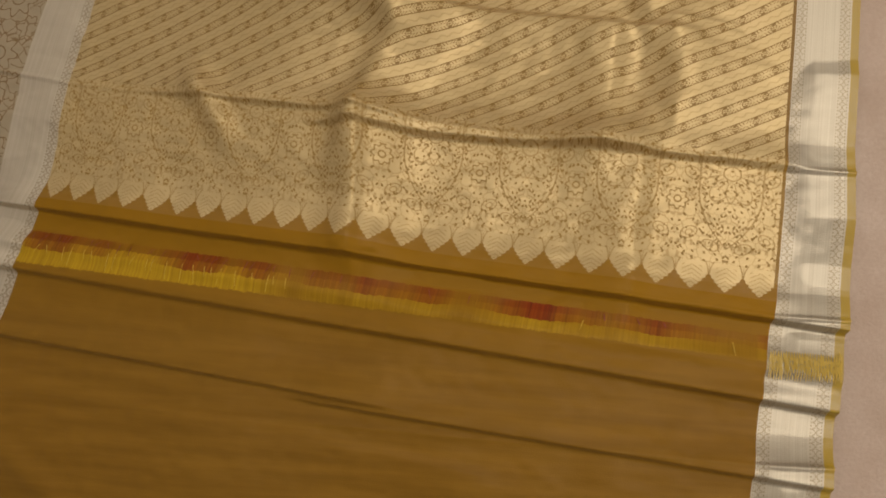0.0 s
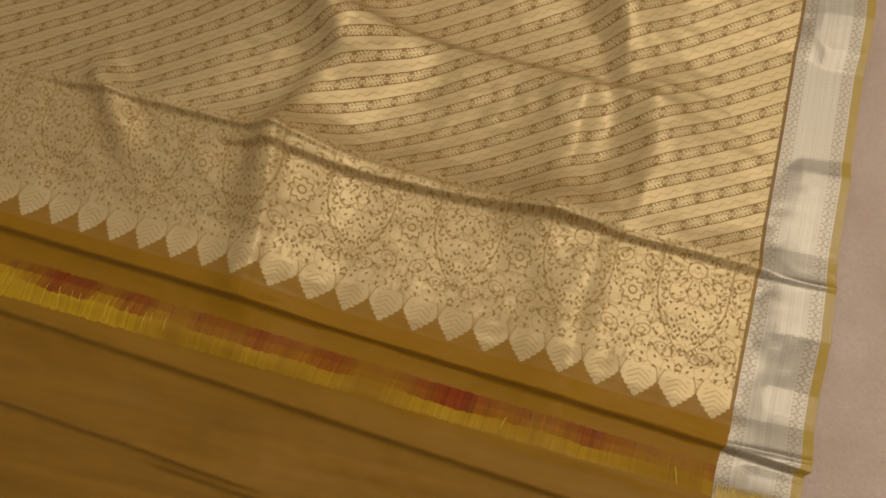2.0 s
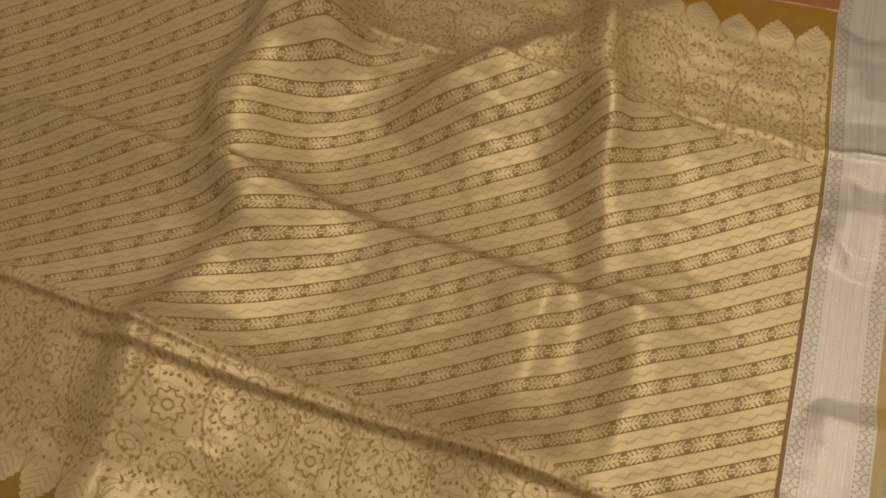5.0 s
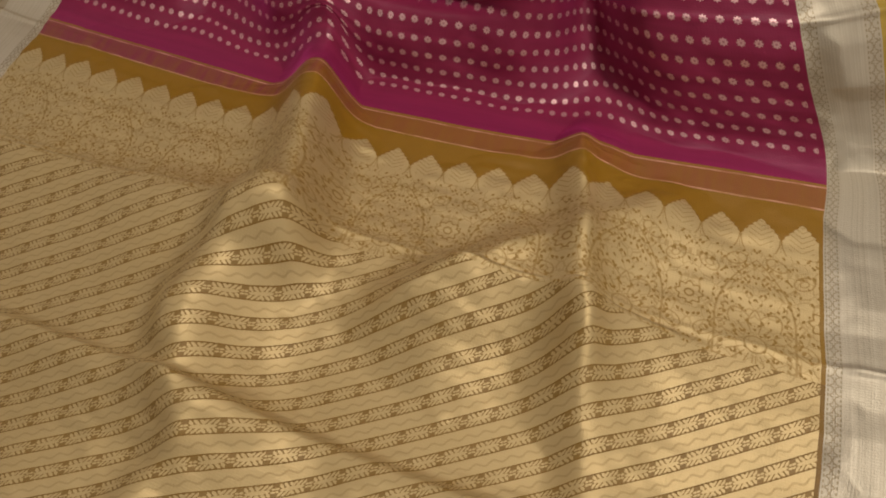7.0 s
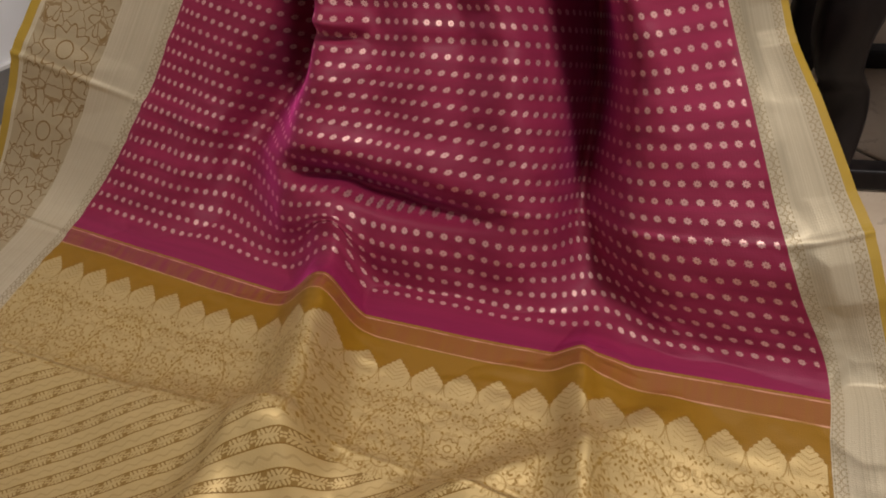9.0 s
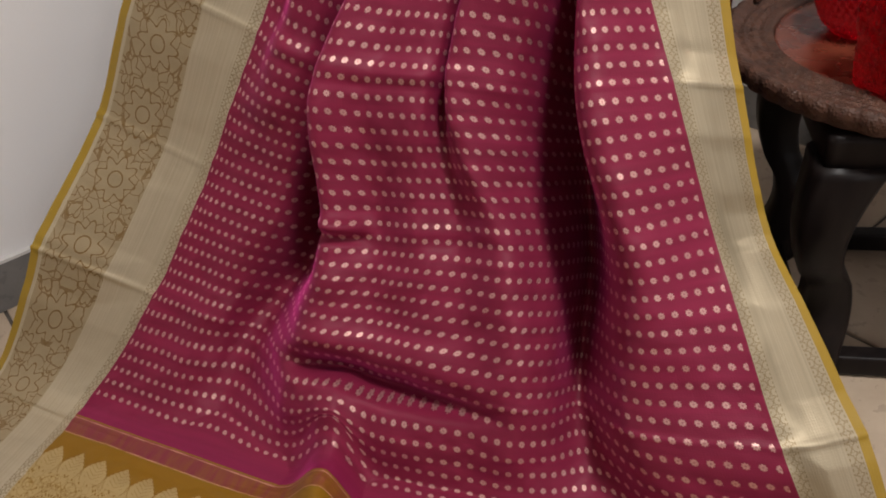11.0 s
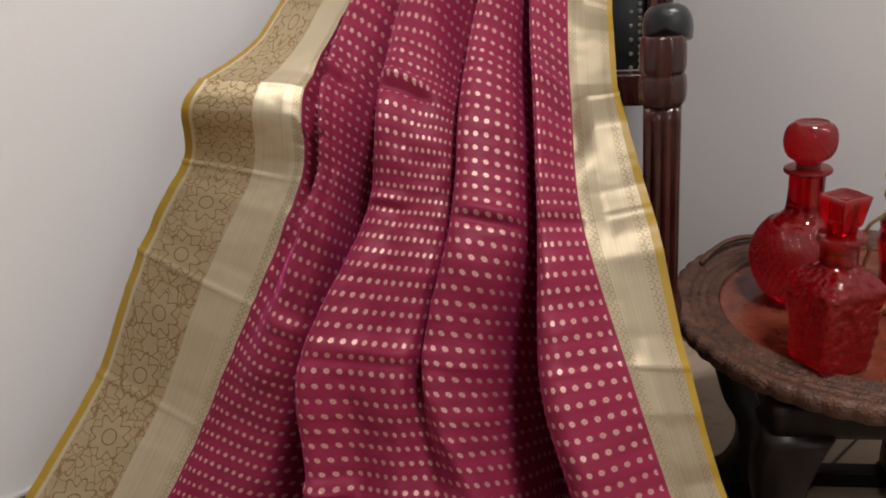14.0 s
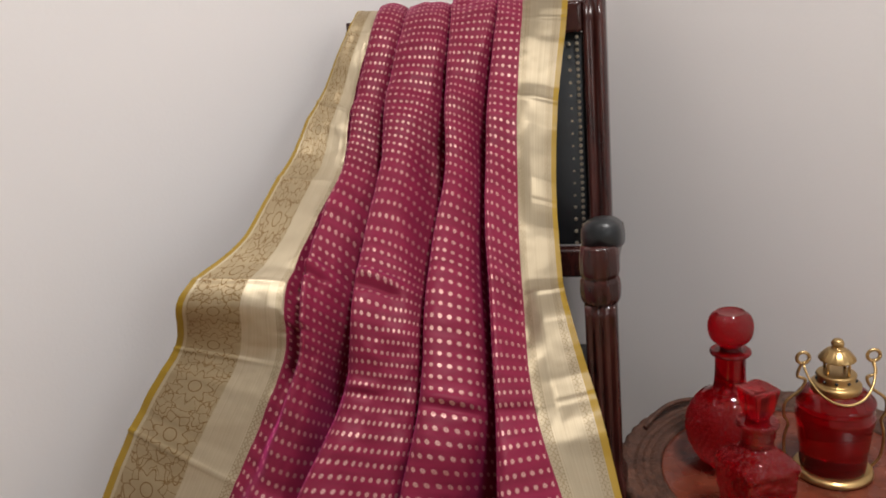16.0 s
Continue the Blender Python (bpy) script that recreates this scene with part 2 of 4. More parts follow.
    edge = n.either(n.less(n.m("ABSOLUTE", n.sub(v, V_BODY - 0.031)), 0.0010), n.less(n.m("ABSOLUTE", n.sub(v, V_BODY - 0.0022)), 0.0010))
    ikat = n.noise(n.xyz(n.mul(u, 45.0), n.mul(v, 6.0)), 2.0, 4.0)
    tint = n.mix(n.ramp(n.sub(n.mul(ikat, 0.5), u), -0.22, 0.05), (0.215, 0.068, 0.016), (0.19, 0.022, 0.045))
    ground = n.mix(n.mul(strip, n.ramp(ikat, 0.3, 0.7, 0.55, 1.0)), ground, tint)
    woven = n.either(n.either(plain, band), mid)
    ground = n.mix(n.both(woven, n.both(n.m("GREATER_THAN", v, V_TIP), n.less(v, V_TIP2))), ground, n.mix(mid, (0.23, 0.120, 0.012), (0.175, 0.088, 0.008)))
    colour = n.mix(zari, ground, n.mix(n.noise(vec, 9.0, 3.0), (0.425, 0.300, 0.125), (0.495, 0.360, 0.165)))
    worn = n.ramp(n.noise(n.xyz(n.mul(u, 8.0), n.mul(v, 60.0)), 5.0, 3.0), 0.35, 0.65, 0.15, 0.75)
    colour = n.mix(n.mul(edge, worn), colour, (0.60, 0.30, 0.22))
    return colour, n.mul(zari, 0.85), zari


def body(n, vec, u, v):
    x = n.cell(u, DOT_U)
    y = n.cell(n.sub(v, V_BODY + 0.0345), DOT_V)
    d, e = flower(n, x, y, 0.0034, 8, 0.20)
    dot = n.both(n.less(d, e), n.sub(1.0, n.mul(n.less(d, 0.0010), 0.6)))
    dot = n.both(dot, n.m("GREATER_THAN", v, V_BODY + 0.0360))
    dot = n.both(dot, n.both(n.m("GREATER_THAN", u, 0.006), n.less(u, SPAN - 0.006)))
    worn = n.ramp(n.noise(n.xyz(n.mul(u, 6.0), n.mul(v, 6.0)), 2.2, 2.0), 0.2, 0.5, 0.85, 1.0)
    base = streaks(n, u, v, (0.168, 0.0128, 0.036), (0.220, 0.0163, 0.050))
    hem = n.ramp(v, V_BODY + 0.045, V_BODY + 0.004)
    base = n.mix(n.mul(hem, 0.5), base, (0.22, 0.012, 0.07))
    colour = n.mix(n.mul(dot, n.mul(worn, 0.9)), base, (0.62, 0.38, 0.34))
    return colour, n.mul(dot, 0.95), n.mul(dot, 0.8)


def border_gold(n, vec, u, v, across, wide, dark=(0.465, 0.390, 0.265), light=(0.55, 0.468, 0.335)):
    """Plain gold with fine lines along the warp and a dotted chain at both rims."""
    fine = n.noise(n.xyz(n.mul(across, 500.0), n.mul(v, 2.0)), 1.0, 2.0)
    tone = n.mix(n.ramp(fine, 0.3, 0.7), dark, light)
    cx = n.cell(v, 0.0088)
    rim = n.m("MINIMUM", n.m("ABSOLUTE", n.sub(across, 0.0085)), n.m("ABSOLUTE", n.sub(across, wide - 0.0085)))
    ring, petal = flower(n, cx, rim, 0.0030, 4, 0.35)
    chain = n.less(n.m("ABSOLUTE", n.sub(ring, petal)), 0.0009)
    lines = n.less(n.m("ABSOLUTE", n.sub(rim, 0.0062)), 0.0008)
    dots = n.both(lines, n.m("GREATER_THAN", n.tri(v, 0.0044), 0.45))
    return tone, n.either(n.mul(chain, 0.6), n.mul(dots, 0.65))


def narrow_border(n, vec, u, v):
    across = n.sub(u, SPAN)
    tone, mark = border_gold(n, vec, u, v, across, 0.078, (0.33, 0.275, 0.185), (0.41, 0.345, 0.24))
    colour = n.mix(mark, tone, (0.19, 0.125, 0.045))
    edge = n.m("GREATER_THAN", across, 0.0785)
    colour = n.mix(edge, colour, (0.30, 0.185, 0.011))
    zari = n.both(n.sub(1.0, edge), n.sub(1.0, n.mul(mark, 0.6)))
    return colour, zari, n.mul(mark, -1.0)


def wide_border(n, vec, u, v):
    across = n.mul(u, -1.0)
    tone, mark = border_gold(n, vec, u, v, across, 0.30)
    zone = n.both(n.m("GREATER_THAN", across, 0.083), n.less(across, 0.186))
    # big rosettes with vines round them on the outer half
    x = n.sub(across, 0.134)
    y = n.cell(v, 0.098)
    d, e = flower(n, x, y, 0.028, 8, 0.22)
    line = n.less(n.m("ABSOLUTE", n.sub(d, e)), 0.0014)
    line2 = n.less(n.m("ABSOLUTE", n.sub(d, 0.0115)), 0.0011)
    d3, e3 = flower(n, n.m("ABSOLUTE", n.sub(n.m("ABSOLUTE", x), 0.036)), n.cell(n.add(v, 0.049), 0.098), 0.017, 5, 0.3)
    line3 = n.less(n.m("ABSOLUTE", n.sub(d3, e3)), 0.0011)
    warp = n.noise(n.xyz(n.m("ABSOLUTE", x), v), 30.0, 2.0)
    vine = n.less(n.voronoi(n.xyz(n.add(n.m("ABSOLUTE", x), n.mul(warp, 0.02)), n.add(v, n.mul(warp, 0.02))), 46.0, "DISTANCE_TO_EDGE"), 0.034)
    vine = n.both(vine, n.m("GREATER_THAN", d, 0.030))
    draw = n.both(zone, n.either(n.either(line, line2), n.either(line3, n.mul(vine, 0.8))))
    edge = n.m("GREATER_THAN", across, 0.192)
    colour = n.mix(zone, tone, n.mix(n.noise(vec, 60.0, 2.0), (0.36, 0.28, 0.165), (0.43, 0.345, 0.215)))
    colour = n.mix(n.mul(draw, 0.9), colour, (0.17, 0.085, 0.012))
    colour = n.mix(n.both(mark, n.less(across, 0.05)), colour, (0.19, 0.125, 0.045))
    colour = n.mix(edge, colour, (0.30, 0.185, 0.011))
    zari = n.both(n.sub(1.0, edge), n.sub(1.0, n.mul(draw, 0.7)))
    return colour, zari, n.mul(draw, -1.0)


MAT_END = cloth_material("olive_silk", plain_end, 0.55)
MAT_PALLU = cloth_material("gold_brocade", pallu, 0.55, 0.56, 0.54)
MAT_BODY = cloth_material("maroon_silk", body, 0.52, 0.75, 0.50)
MAT_NARROW = cloth_material("narrow_gold_border", narrow_border, 0.45, 0.66, 0.53)
MAT_WIDE = cloth_material("wide_gold_border", wide_border, 0.45, 0.68, 0.48)
MAT_END.node_tree.nodes["Principled BSDF"].inputs["Specular IOR Level"].default_value = 0.08
MAT_PALLU.node_tree.nodes["Principled BSDF"].inputs["Specular IOR Level"].default_value = 0.3
MAT_BODY.node_tree.nodes["Principled BSDF"].inputs["Sheen Tint"].default_value = (0.85, 0.06, 0.36, 1)
MAT_BODY.node_tree.nodes["Principled BSDF"].inputs["Sheen Weight"].default_value = 0.50
MAT_BODY.node_tree.nodes["Principled BSDF"].inputs["Specular IOR Level"].default_value = 0.18

# ---- materials: the room and its furniture ----


def wall_paint():
    m, tree, b = material("wall_paint")
    n = Net(tree)
    p = n.obj()
    n.put(b.inputs["Base Color"], n.mix(n.noise(p, 1.3, 4.0), (0.745, 0.725, 0.72), (0.79, 0.77, 0.765)))
    finish(b, 0.75)
    n.bump(n.noise(p, 160.0, 3.0), 0.12, 0.002, b)
    return m


def stone(name, a, b_, rough, scale=6.0):
    m, tree, b = material(name)
    n = Net(tree)
    p = n.obj()
    info = n.node("ShaderNodeObjectInfo").outputs["Random"]
    g = n.ramp(n.noise(p, scale, 6.0, 0.62), 0.3, 0.7)
    c = n.mix(g, a, b_)
    c = n.mix(n.mul(n.less(n.noise(p, scale * 7, 3.0), 0.40), 0.35), c, [0.6 * q for q in a])
    c = n.mix(n.mul(info, 0.25), c, a)
    n.put(b.inputs["Base Color"], c)
    finish(b, rough)
    n.bump(n.noise(p, scale * 10, 4.0), 0.25, 0.002, b)
    return m


def wood(name, dark, light, rough, scale=18.0, carved=0.0):
    m, tree, b = material(name)
    n = Net(tree)
    p = n.obj()
    mp = n.node("ShaderNodeMapping")
    mp.inputs["Scale"].default_value = (1.0, 1.0, 0.18)
    tree.links.new(p, mp.inputs[0])
    grain = n.noise(mp.outputs[0], scale * 3, 5.0, 0.6)
    n.put(b.inputs["Base Color"], n.mix(n.ramp(grain, 0.35, 0.68), dark, light))
    n.put(b.inputs["Roughness"], n.add(rough, n.mul(n.sub(n.noise(p, 30.0, 3.0), 0.5), 0.25)))
    h = n.mul(grain, 0.4)
    if carved:
        h = n.add(h, n.mul(n.ramp(n.voronoi(p, carved), 0.1, 0.6), -1.6))
    n.bump(h, 0.4 if carved else 0.2, 0.0022 if carved else 0.001, b)
    return m


def simple(name, colour, rough, metal=0.0, vary=0.15, bump=0.0, scale=40.0):
    m, tree, b = material(name)
    n = Net(tree)
    p = n.obj()
    n.put(b.inputs["Base Color"], n.mix(n.noise(p, scale, 3.0), [c * (1 - vary) for c in colour], [min(1, c * (1 + vary)) for c in colour]))
    finish(b, rough, metal)
    if bump:
        n.bump(n.noise(p, scale * 4, 3.0), bump, 0.002, b)
    return m


def red_glass(name="red_glass", cut=0.0):
    m, tree, b = material(name)
    n = Net(tree)
    p = n.obj()
    n.put(b.inputs["Base Color"], n.mix(n.noise(p, 9.0, 2.0), (0.44, 0.0010, 0.005), (0.54, 0.0020, 0.008)))
    b.inputs["Transmission Weight"].default_value = 0.86
    b.inputs["IOR"].default_value = 1.46
    finish(b, 0.04, 0.0, 0.5)
    if cut:
        n.bump(n.ramp(n.voronoi(p, cut), 0.0, 0.7), 0.6, 0.003, b)
    return m


MAT_WALL = wall_paint()
MAT_TILE = stone("floor_tile_stone", (0.37, 0.28, 0.20), (0.54, 0.43, 0.32), 0.45)
MAT_GROUT = simple("grout", (0.10, 0.085, 0.07), 0.9)
MAT_SKIRT = stone("skirting_tile_stone", (0.14, 0.135, 0.13), (0.20, 0.19, 0.18), 0.4, 9.0)
MAT_CAP = simple("skirting_grout", (0.62, 0.60, 0.58), 0.7)
MAT_EBONY = wood("ebony_stained_wood", (0.006, 0.004, 0.004), (0.013, 0.009, 0.008), 0.42)
MAT_EBONY.node_tree.nodes["Principled BSDF"].inputs["Specular IOR Level"].default_value = 0.15
MAT_MAHOGANY = wood("mahogany_varnish", (0.020, 0.0055, 0.005), (0.065, 0.016, 0.012), 0.22)
MAT_TRAY = wood("red_tray_wood", (0.095, 0.021, 0.012), (0.185, 0.048, 0.025), 0.27, 9.0)
MAT_CARVED = wood("carved_rim_wood", (0.040, 0.015, 0.008), (0.105, 0.043, 0.024), 0.6, 18.0, 260.0)
MAT_LEATHER = simple("black_leather", (0.006, 0.008, 0.010), 0.36, 0.0, 0.3, 0.25, 90.0)
MAT_ARM_LEATHER = simple("worn_dark_leather", (0.009, 0.011, 0.013), 0.34, 0.0, 0.4, 0.25, 60.0)
MAT_BRASS = simple("brass", (0.50, 0.34, 0.15), 0.33, 1.0, 0.12, 0.08, 60.0)
MAT_NAIL = simple("antique_nailhead", (0.74, 0.68, 0.56), 0.38, 1.0, 0.2)
MAT_GLASS = red_glass()
MAT_CUT_GLASS = red_glass("cut_red_glass", 130.0)
MAT_FRINGE = simple("yellow_silk_thread", (0.46, 0.29, 0.02), 0.5, 0.0, 0.25)
MAT_FRINGE_RED = simple("red_silk_thread", (0.17, 0.015, 0.008), 0.5, 0.0, 0.25)
MAT_CEILING = simple("ceiling_paint", (0.72, 0.70, 0.68), 0.8, 0.0, 0.03)


def rug_material():
    m, tree, b = material("beige_pile")
    n = Net(tree)
    p = n.obj()
    g = n.noise(p, 7.0, 5.0, 0.65)
    f = n.noise(p, 240.0, 3.0, 0.7)
    c = n.mix(n.ramp(g, 0.3, 0.7), (0.36, 0.255, 0.175), (0.47, 0.355, 0.26))
    n.put(b.inputs["Base Color"], n.mix(n.ramp(f, 0.3, 0.7, 0.0, 0.35), c, (0.28, 0.19, 0.13)))
    finish(b, 0.95, 0.0, 0.1)
    b.inputs["Sheen Weight"].default_value = 0.4
    n.bump(n.add(f, n.mul(g, 0.5)), 0.4, 0.004, b)
    return m


MAT_RUG = rug_material()

# ---- mesh helpers, all in plan units ----
ORIGIN = {}


def thing(name, base, label, category, group=""):
    ob = new(name)
    ob.empty_display_size = 0.02
    ob.location = [UNIT * c for c in base]
    ORIGIN[ob.name] = Vector(ob.location)
    return tagged(ob, label, category, group)


def part(name, bm, mat, parent=None, label="", smooth=True, kind="", category=""):
    """Links a bmesh, drawn in plan units, as one mesh object under a thing or a part."""
    at = ORIGIN[parent.name] if parent else Vector((0, 0, 0))
    for v in bm.verts:
        v.co = v.co * UNIT - at
    me = bpy.data.meshes.new(name)
    bm.normal_update()
    bm.to_mesh(me)
    bm.free()
    me.materials.append(mat)
    if smooth:
        for p in me.polygons:
            p.use_smooth = True
    ob = new(name, me)
    if parent:
        ob.parent = parent
    ORIGIN[ob.name] = at
    return tagged(ob, label, category, "", kind)


def box(x0, x1, y0, y1, z0, z1, bevel=0.0, turn=None, segments=2):
    bm = bmesh.new()
    bmesh.ops.create_cube(bm, size=1.0)
    for v in bm.verts:
        v.co = Vector((x0 + (v.co.x + 0.5) * (x1 - x0), y0 + (v.co.y + 0.5) * (y1 - y0), z0 + (v.co.z + 0.5) * (z1 - z0)))
    if bevel:
        bmesh.ops.bevel(bm, geom=bm.edges[:], offset=bevel, segments=segments, affect="EDGES", profile=0.6)
    if turn:
        bmesh.ops.transform(bm, matrix=turn, verts=bm.verts[:])
    return bm


def grid(rows, closed=False, caps=False):
    """A surface through rows of points; closed joins each row's ends."""
    bm = bmesh.new()
    vs = [[bm.verts.new(p) for p in row] for row in rows]
    k = len(rows[0])
    for a, b in zip(vs, vs[1:]):
        for i in range(k if closed else k - 1):
            j = (i + 1) % k
            bm.faces.new((a[i], a[j], b[j], b[i]))
    if caps:
        bm.faces.new(list(reversed(vs[0])))
        bm.faces.new(vs[-1])
    return bm


def lathe(profile, centre, segs=48, relief=None, caps=True):
    """A turned form: profile is (radius, height) pairs; relief(angle, i, r, z) may change the radius."""
    rows = []
    for i, (r, z) in enumerate(profile):
        row = []
        for k in range(segs):
            a = 2 * math.pi * k / segs
            rr = relief(a, i, r, z) if relief else r
            row.append((centre[0] + rr * math.cos(a), centre[1] + rr * math.sin(a), centre[2] + z))
        rows.append(row)
    return grid(rows, True, caps)


def smooth_profile(knots, steps):
    """Catmull-Rom through the knots."""
    p = np.array([knots[0], *knots, knots[-1]], float)
    out = []
    for i in range(1, len(p) - 2):
        for k in range(steps):
            t = k / steps
            a, b, c, d = p[i - 1:i + 3]
            out.append(tuple(0.5 * (2 * b + (c - a) * t + (2 * a - 5 * b + 4 * c - d) * t * t + (3 * b - a - 3 * c + d) * t ** 3)))
    out.append(tuple(p[-2]))
    return out


def tube(points, radius, segs=8, caps=True):
    """A round bar along points; radius a number or one for each point."""
    pts = [Vector(p) for p in points]
    rows, side = [], None
    for i, p in enumerate(pts):
        d = (pts[min(i + 1, len(pts) - 1)] - pts[max(i - 1, 0)]).normalized()
        if side is None:
            side = d.orthogonal().normalized()
        side = (side - d * side.dot(d)).normalized()
        up = d.cross(side)
        r = radius[i] if isinstance(radius, (list, tuple)) else radius
        rows.append([p + side * r * math.cos(2 * math.pi * k / segs) + up * r * math.sin(2 * math.pi * k / segs) for k in range(segs)])
    return grid(rows, True, caps)


def turned(angle, x, y, z=0.0):
    return Matrix.Translation((x, y, z)) @ Matrix.Rotation(radians(angle), 4, "Z")


# ---- the room ----
CORNER = (-0.047, 2.34)
WALL_ANGLE = -40.0       # the right-hand wall runs away from the corner at this angle; the other is square to it
ROOM = turned(WALL_ANGLE, *CORNER)
# in ROOM: the right wall lies along +x at y = 0, the left wall along -y at x = 0


def room_box(name, x0, x1, y0, y1, z0, z1, mat, label):
    return part(name, box(x0, x1, y0, y1, z0, z1, 0, ROOM), mat, None, label, False, "structure")


SIDE = 4.2
room_box("wall_right", -0.12, SIDE, 0.0, 0.12, -0.05, 2.85, MAT_WALL, "plain warm grey painted plaster wall")
room_box("wall_left", -0.12, 0.0, -SIDE, 0.0, -0.05, 2.85, MAT_WALL, "plain warm grey painted plaster wall")
room_box("wall_back", -0.12, SIDE, -SIDE - 0.12, -SIDE, -0.05, 2.85, MAT_WALL, "plain warm grey painted plaster wall")
# unseen wall with an opening added for fill light: four pieces round it
room_box("wall_opening_low", SIDE, SIDE + 0.12, -SIDE, 0.12, -0.05, 1.05, MAT_WALL, "plain unseen wall under the added opening")
room_box("wall_opening_high", SIDE, SIDE + 0.12, -SIDE, 0.12, 2.35, 2.85, MAT_WALL, "plain unseen wall above the added opening")
room_box("wall_opening_near", SIDE, SIDE + 0.12, -SIDE, -2.25, 1.05, 2.35, MAT_WALL, "plain unseen wall beside the added opening")
room_box("wall_opening_far", SIDE, SIDE + 0.12, -0.95, 0.12, 1.05, 2.35, MAT_WALL, "plain unseen wall beside the added opening")
room_box("ceiling", -0.12, SIDE + 0.12, -SIDE - 0.12, 0.12, 2.85, 2.95, MAT_CEILING, "plain white painted ceiling")
floor = room_box("floor", -0.12, SIDE + 0.12, -SIDE - 0.12, 0.12, -0.06, -0.004, MAT_GROUT, "brown stone tiled floor with narrow joints")

# rug under the near end of the sari
rows = []
for i in range(90):
    y = -1.3 + 2.17 * i / 89
    rows.append([(-1.15 + 2.4 * k / 89, y, 0.009 * min(1, 6 * min(i, 89 - i, k, 89 - k) / 89 + 0.15) + 0.003 * noise.noise((k * 0.6, i * 0.6, 0)) + 0.002 * noise.noise((k * 1.9, i * 1.9, 4))) for k in range(90)])
tagged(part("rug", grid(rows), MAT_RUG), "beige short pile rug on the tiled floor", "rug")

# ---- the sari ----
# Four edge lines of the cloth, each at the same places along its length.
V_AT = (-0.62, 0.0, 0.085, 0.155, 0.315, 0.512, 0.69, 0.865, 0.93, 1.10, 1.30, 1.495, 1.69, 1.885, 1.965, 2.085, 2.28, 2.54, 2.62, 2.95)
LEFT_SEAM = [(-0.90, -0.52, 0), (-0.812, 0.10, 0), (-0.783, 0.226, 0), (-0.765, 0.292, 0), (-0.741, 0.457, 0), (-0.70, 0.645, 0), (-0.665, 0.82, 0),
             (-0.645, 0.99, 0), (-0.638, 1.045, 0.005), (-0.531, 1.162, 0.145), (-0.442, 1.25, 0.305), (-0.352, 1.312, 0.473), (-0.280, 1.388, 0.632),
             (-0.264, 1.43, 0.752), (-0.255, 1.50, 0.785), (-0.230, 1.67, 0.872), (-0.217, 1.80, 0.977), (-0.174, 1.93, 1.154), (-0.17, 1.985, 1.166), (-0.17, 2.02, 0.85)]
LEFT_EDGE = [(-1.09, -0.47, 0), (-1.01, 0.15, 0), (-0.98, 0.275, 0), (-0.962, 0.34, 0), (-0.94, 0.505, 0), (-0.895, 0.69, 0), (-0.86, 0.865, 0),
             (-0.83, 1.035, 0.0), (-0.815, 1.09, 0.02), (-0.722, 1.185, 0.205), (-0.632, 1.305, 0.366), (-0.537, 1.36, 0.545), (-0.452, 1.385, 0.672),
             (-0.398, 1.39, 0.775), (-0.352, 1.48, 0.816), (-0.336, 1.66, 0.889), (-0.287, 1.82, 1.001), (-0.221, 1.93, 1.153), (-0.215, 1.985, 1.165), (-0.215, 2.02, 0.85)]
RIGHT_SEAM = [(0.115, -0.63, 0), (0.221, -0.015, 0), (0.236, 0.06, 0), (0.249, 0.117, 0), (0.272, 0.271, 0), (0.299, 0.46, 0), (0.321, 0.643, 0),
              (0.335, 0.822, 0), (0.344, 0.886, 0.004), (0.279, 0.97, 0.147), (0.215, 1.095, 0.304), (0.162, 1.20, 0.447), (0.115, 1.30, 0.593),
              (0.104, 1.45, 0.698), (0.101, 1.51, 0.745), (0.101, 1.62, 0.842), (0.108, 1.75, 0.981), (0.126, 1.90, 1.157), (0.126, 1.955, 1.170), (0.126, 2.0, 0.85)]
RIGHT_EDGE = [(0.20, -0.63, 0), (0.306, -0.02, 0), (0.321, 0.052, 0), (0.333, 0.110, 0), (0.351, 0.262, 0), (0.376, 0.453, 0), (0.398, 0.636, 0),
              (0.415, 0.820, 0), (0.418, 0.885, 0.004), (0.363, 1.0, 0.149), (0.279, 1.129, 0.294), (0.237, 1.232, 0.424), (0.201, 1.312, 0.606),
              (0.168, 1.46, 0.702), (0.166, 1.52, 0.735), (0.166, 1.63, 0.818), (0.180, 1.76, 0.958), (0.212, 1.885, 1.150), (0.212, 1.945, 1.168), (0.212, 2.0, 0.85)]
LIE = 0.019  # height at which the cloth lies on the rug


def hermite(x, xs, ys):
    """Smooth curve through (xs, ys), without overshoot at the ends; ys may have columns."""
    xs, ys = np.asarray(xs, float), np.asarray(ys, float)
    if ys.ndim == 1:
        return hermite(x, xs, ys[:, None])[:, 0]
    slope = np.empty_like(ys)
    d = np.diff(ys, axis=0) / np.diff(xs)[:, None]
    w = np.diff(xs)[:, None]
    slope[0], slope[-1] = d[0], d[-1]
    slope[1:-1] = (d[:-1] * w[1:] + d[1:] * w[:-1]) / (w[1:] + w[:-1])
    i = np.clip(np.searchsorted(xs, x) - 1, 0, len(xs) - 2)
    h = (xs[i + 1] - xs[i])[:, None]
    t = ((x - xs[i])[:, None] / h)
    return ((2 * t**3 - 3 * t**2 + 1) * ys[i] + (t**3 - 2 * t**2 + t) * h * slope[i]
            + (-2 * t**3 + 3 * t**2) * ys[i + 1] + (t**3 - t**2) * h * slope[i + 1])


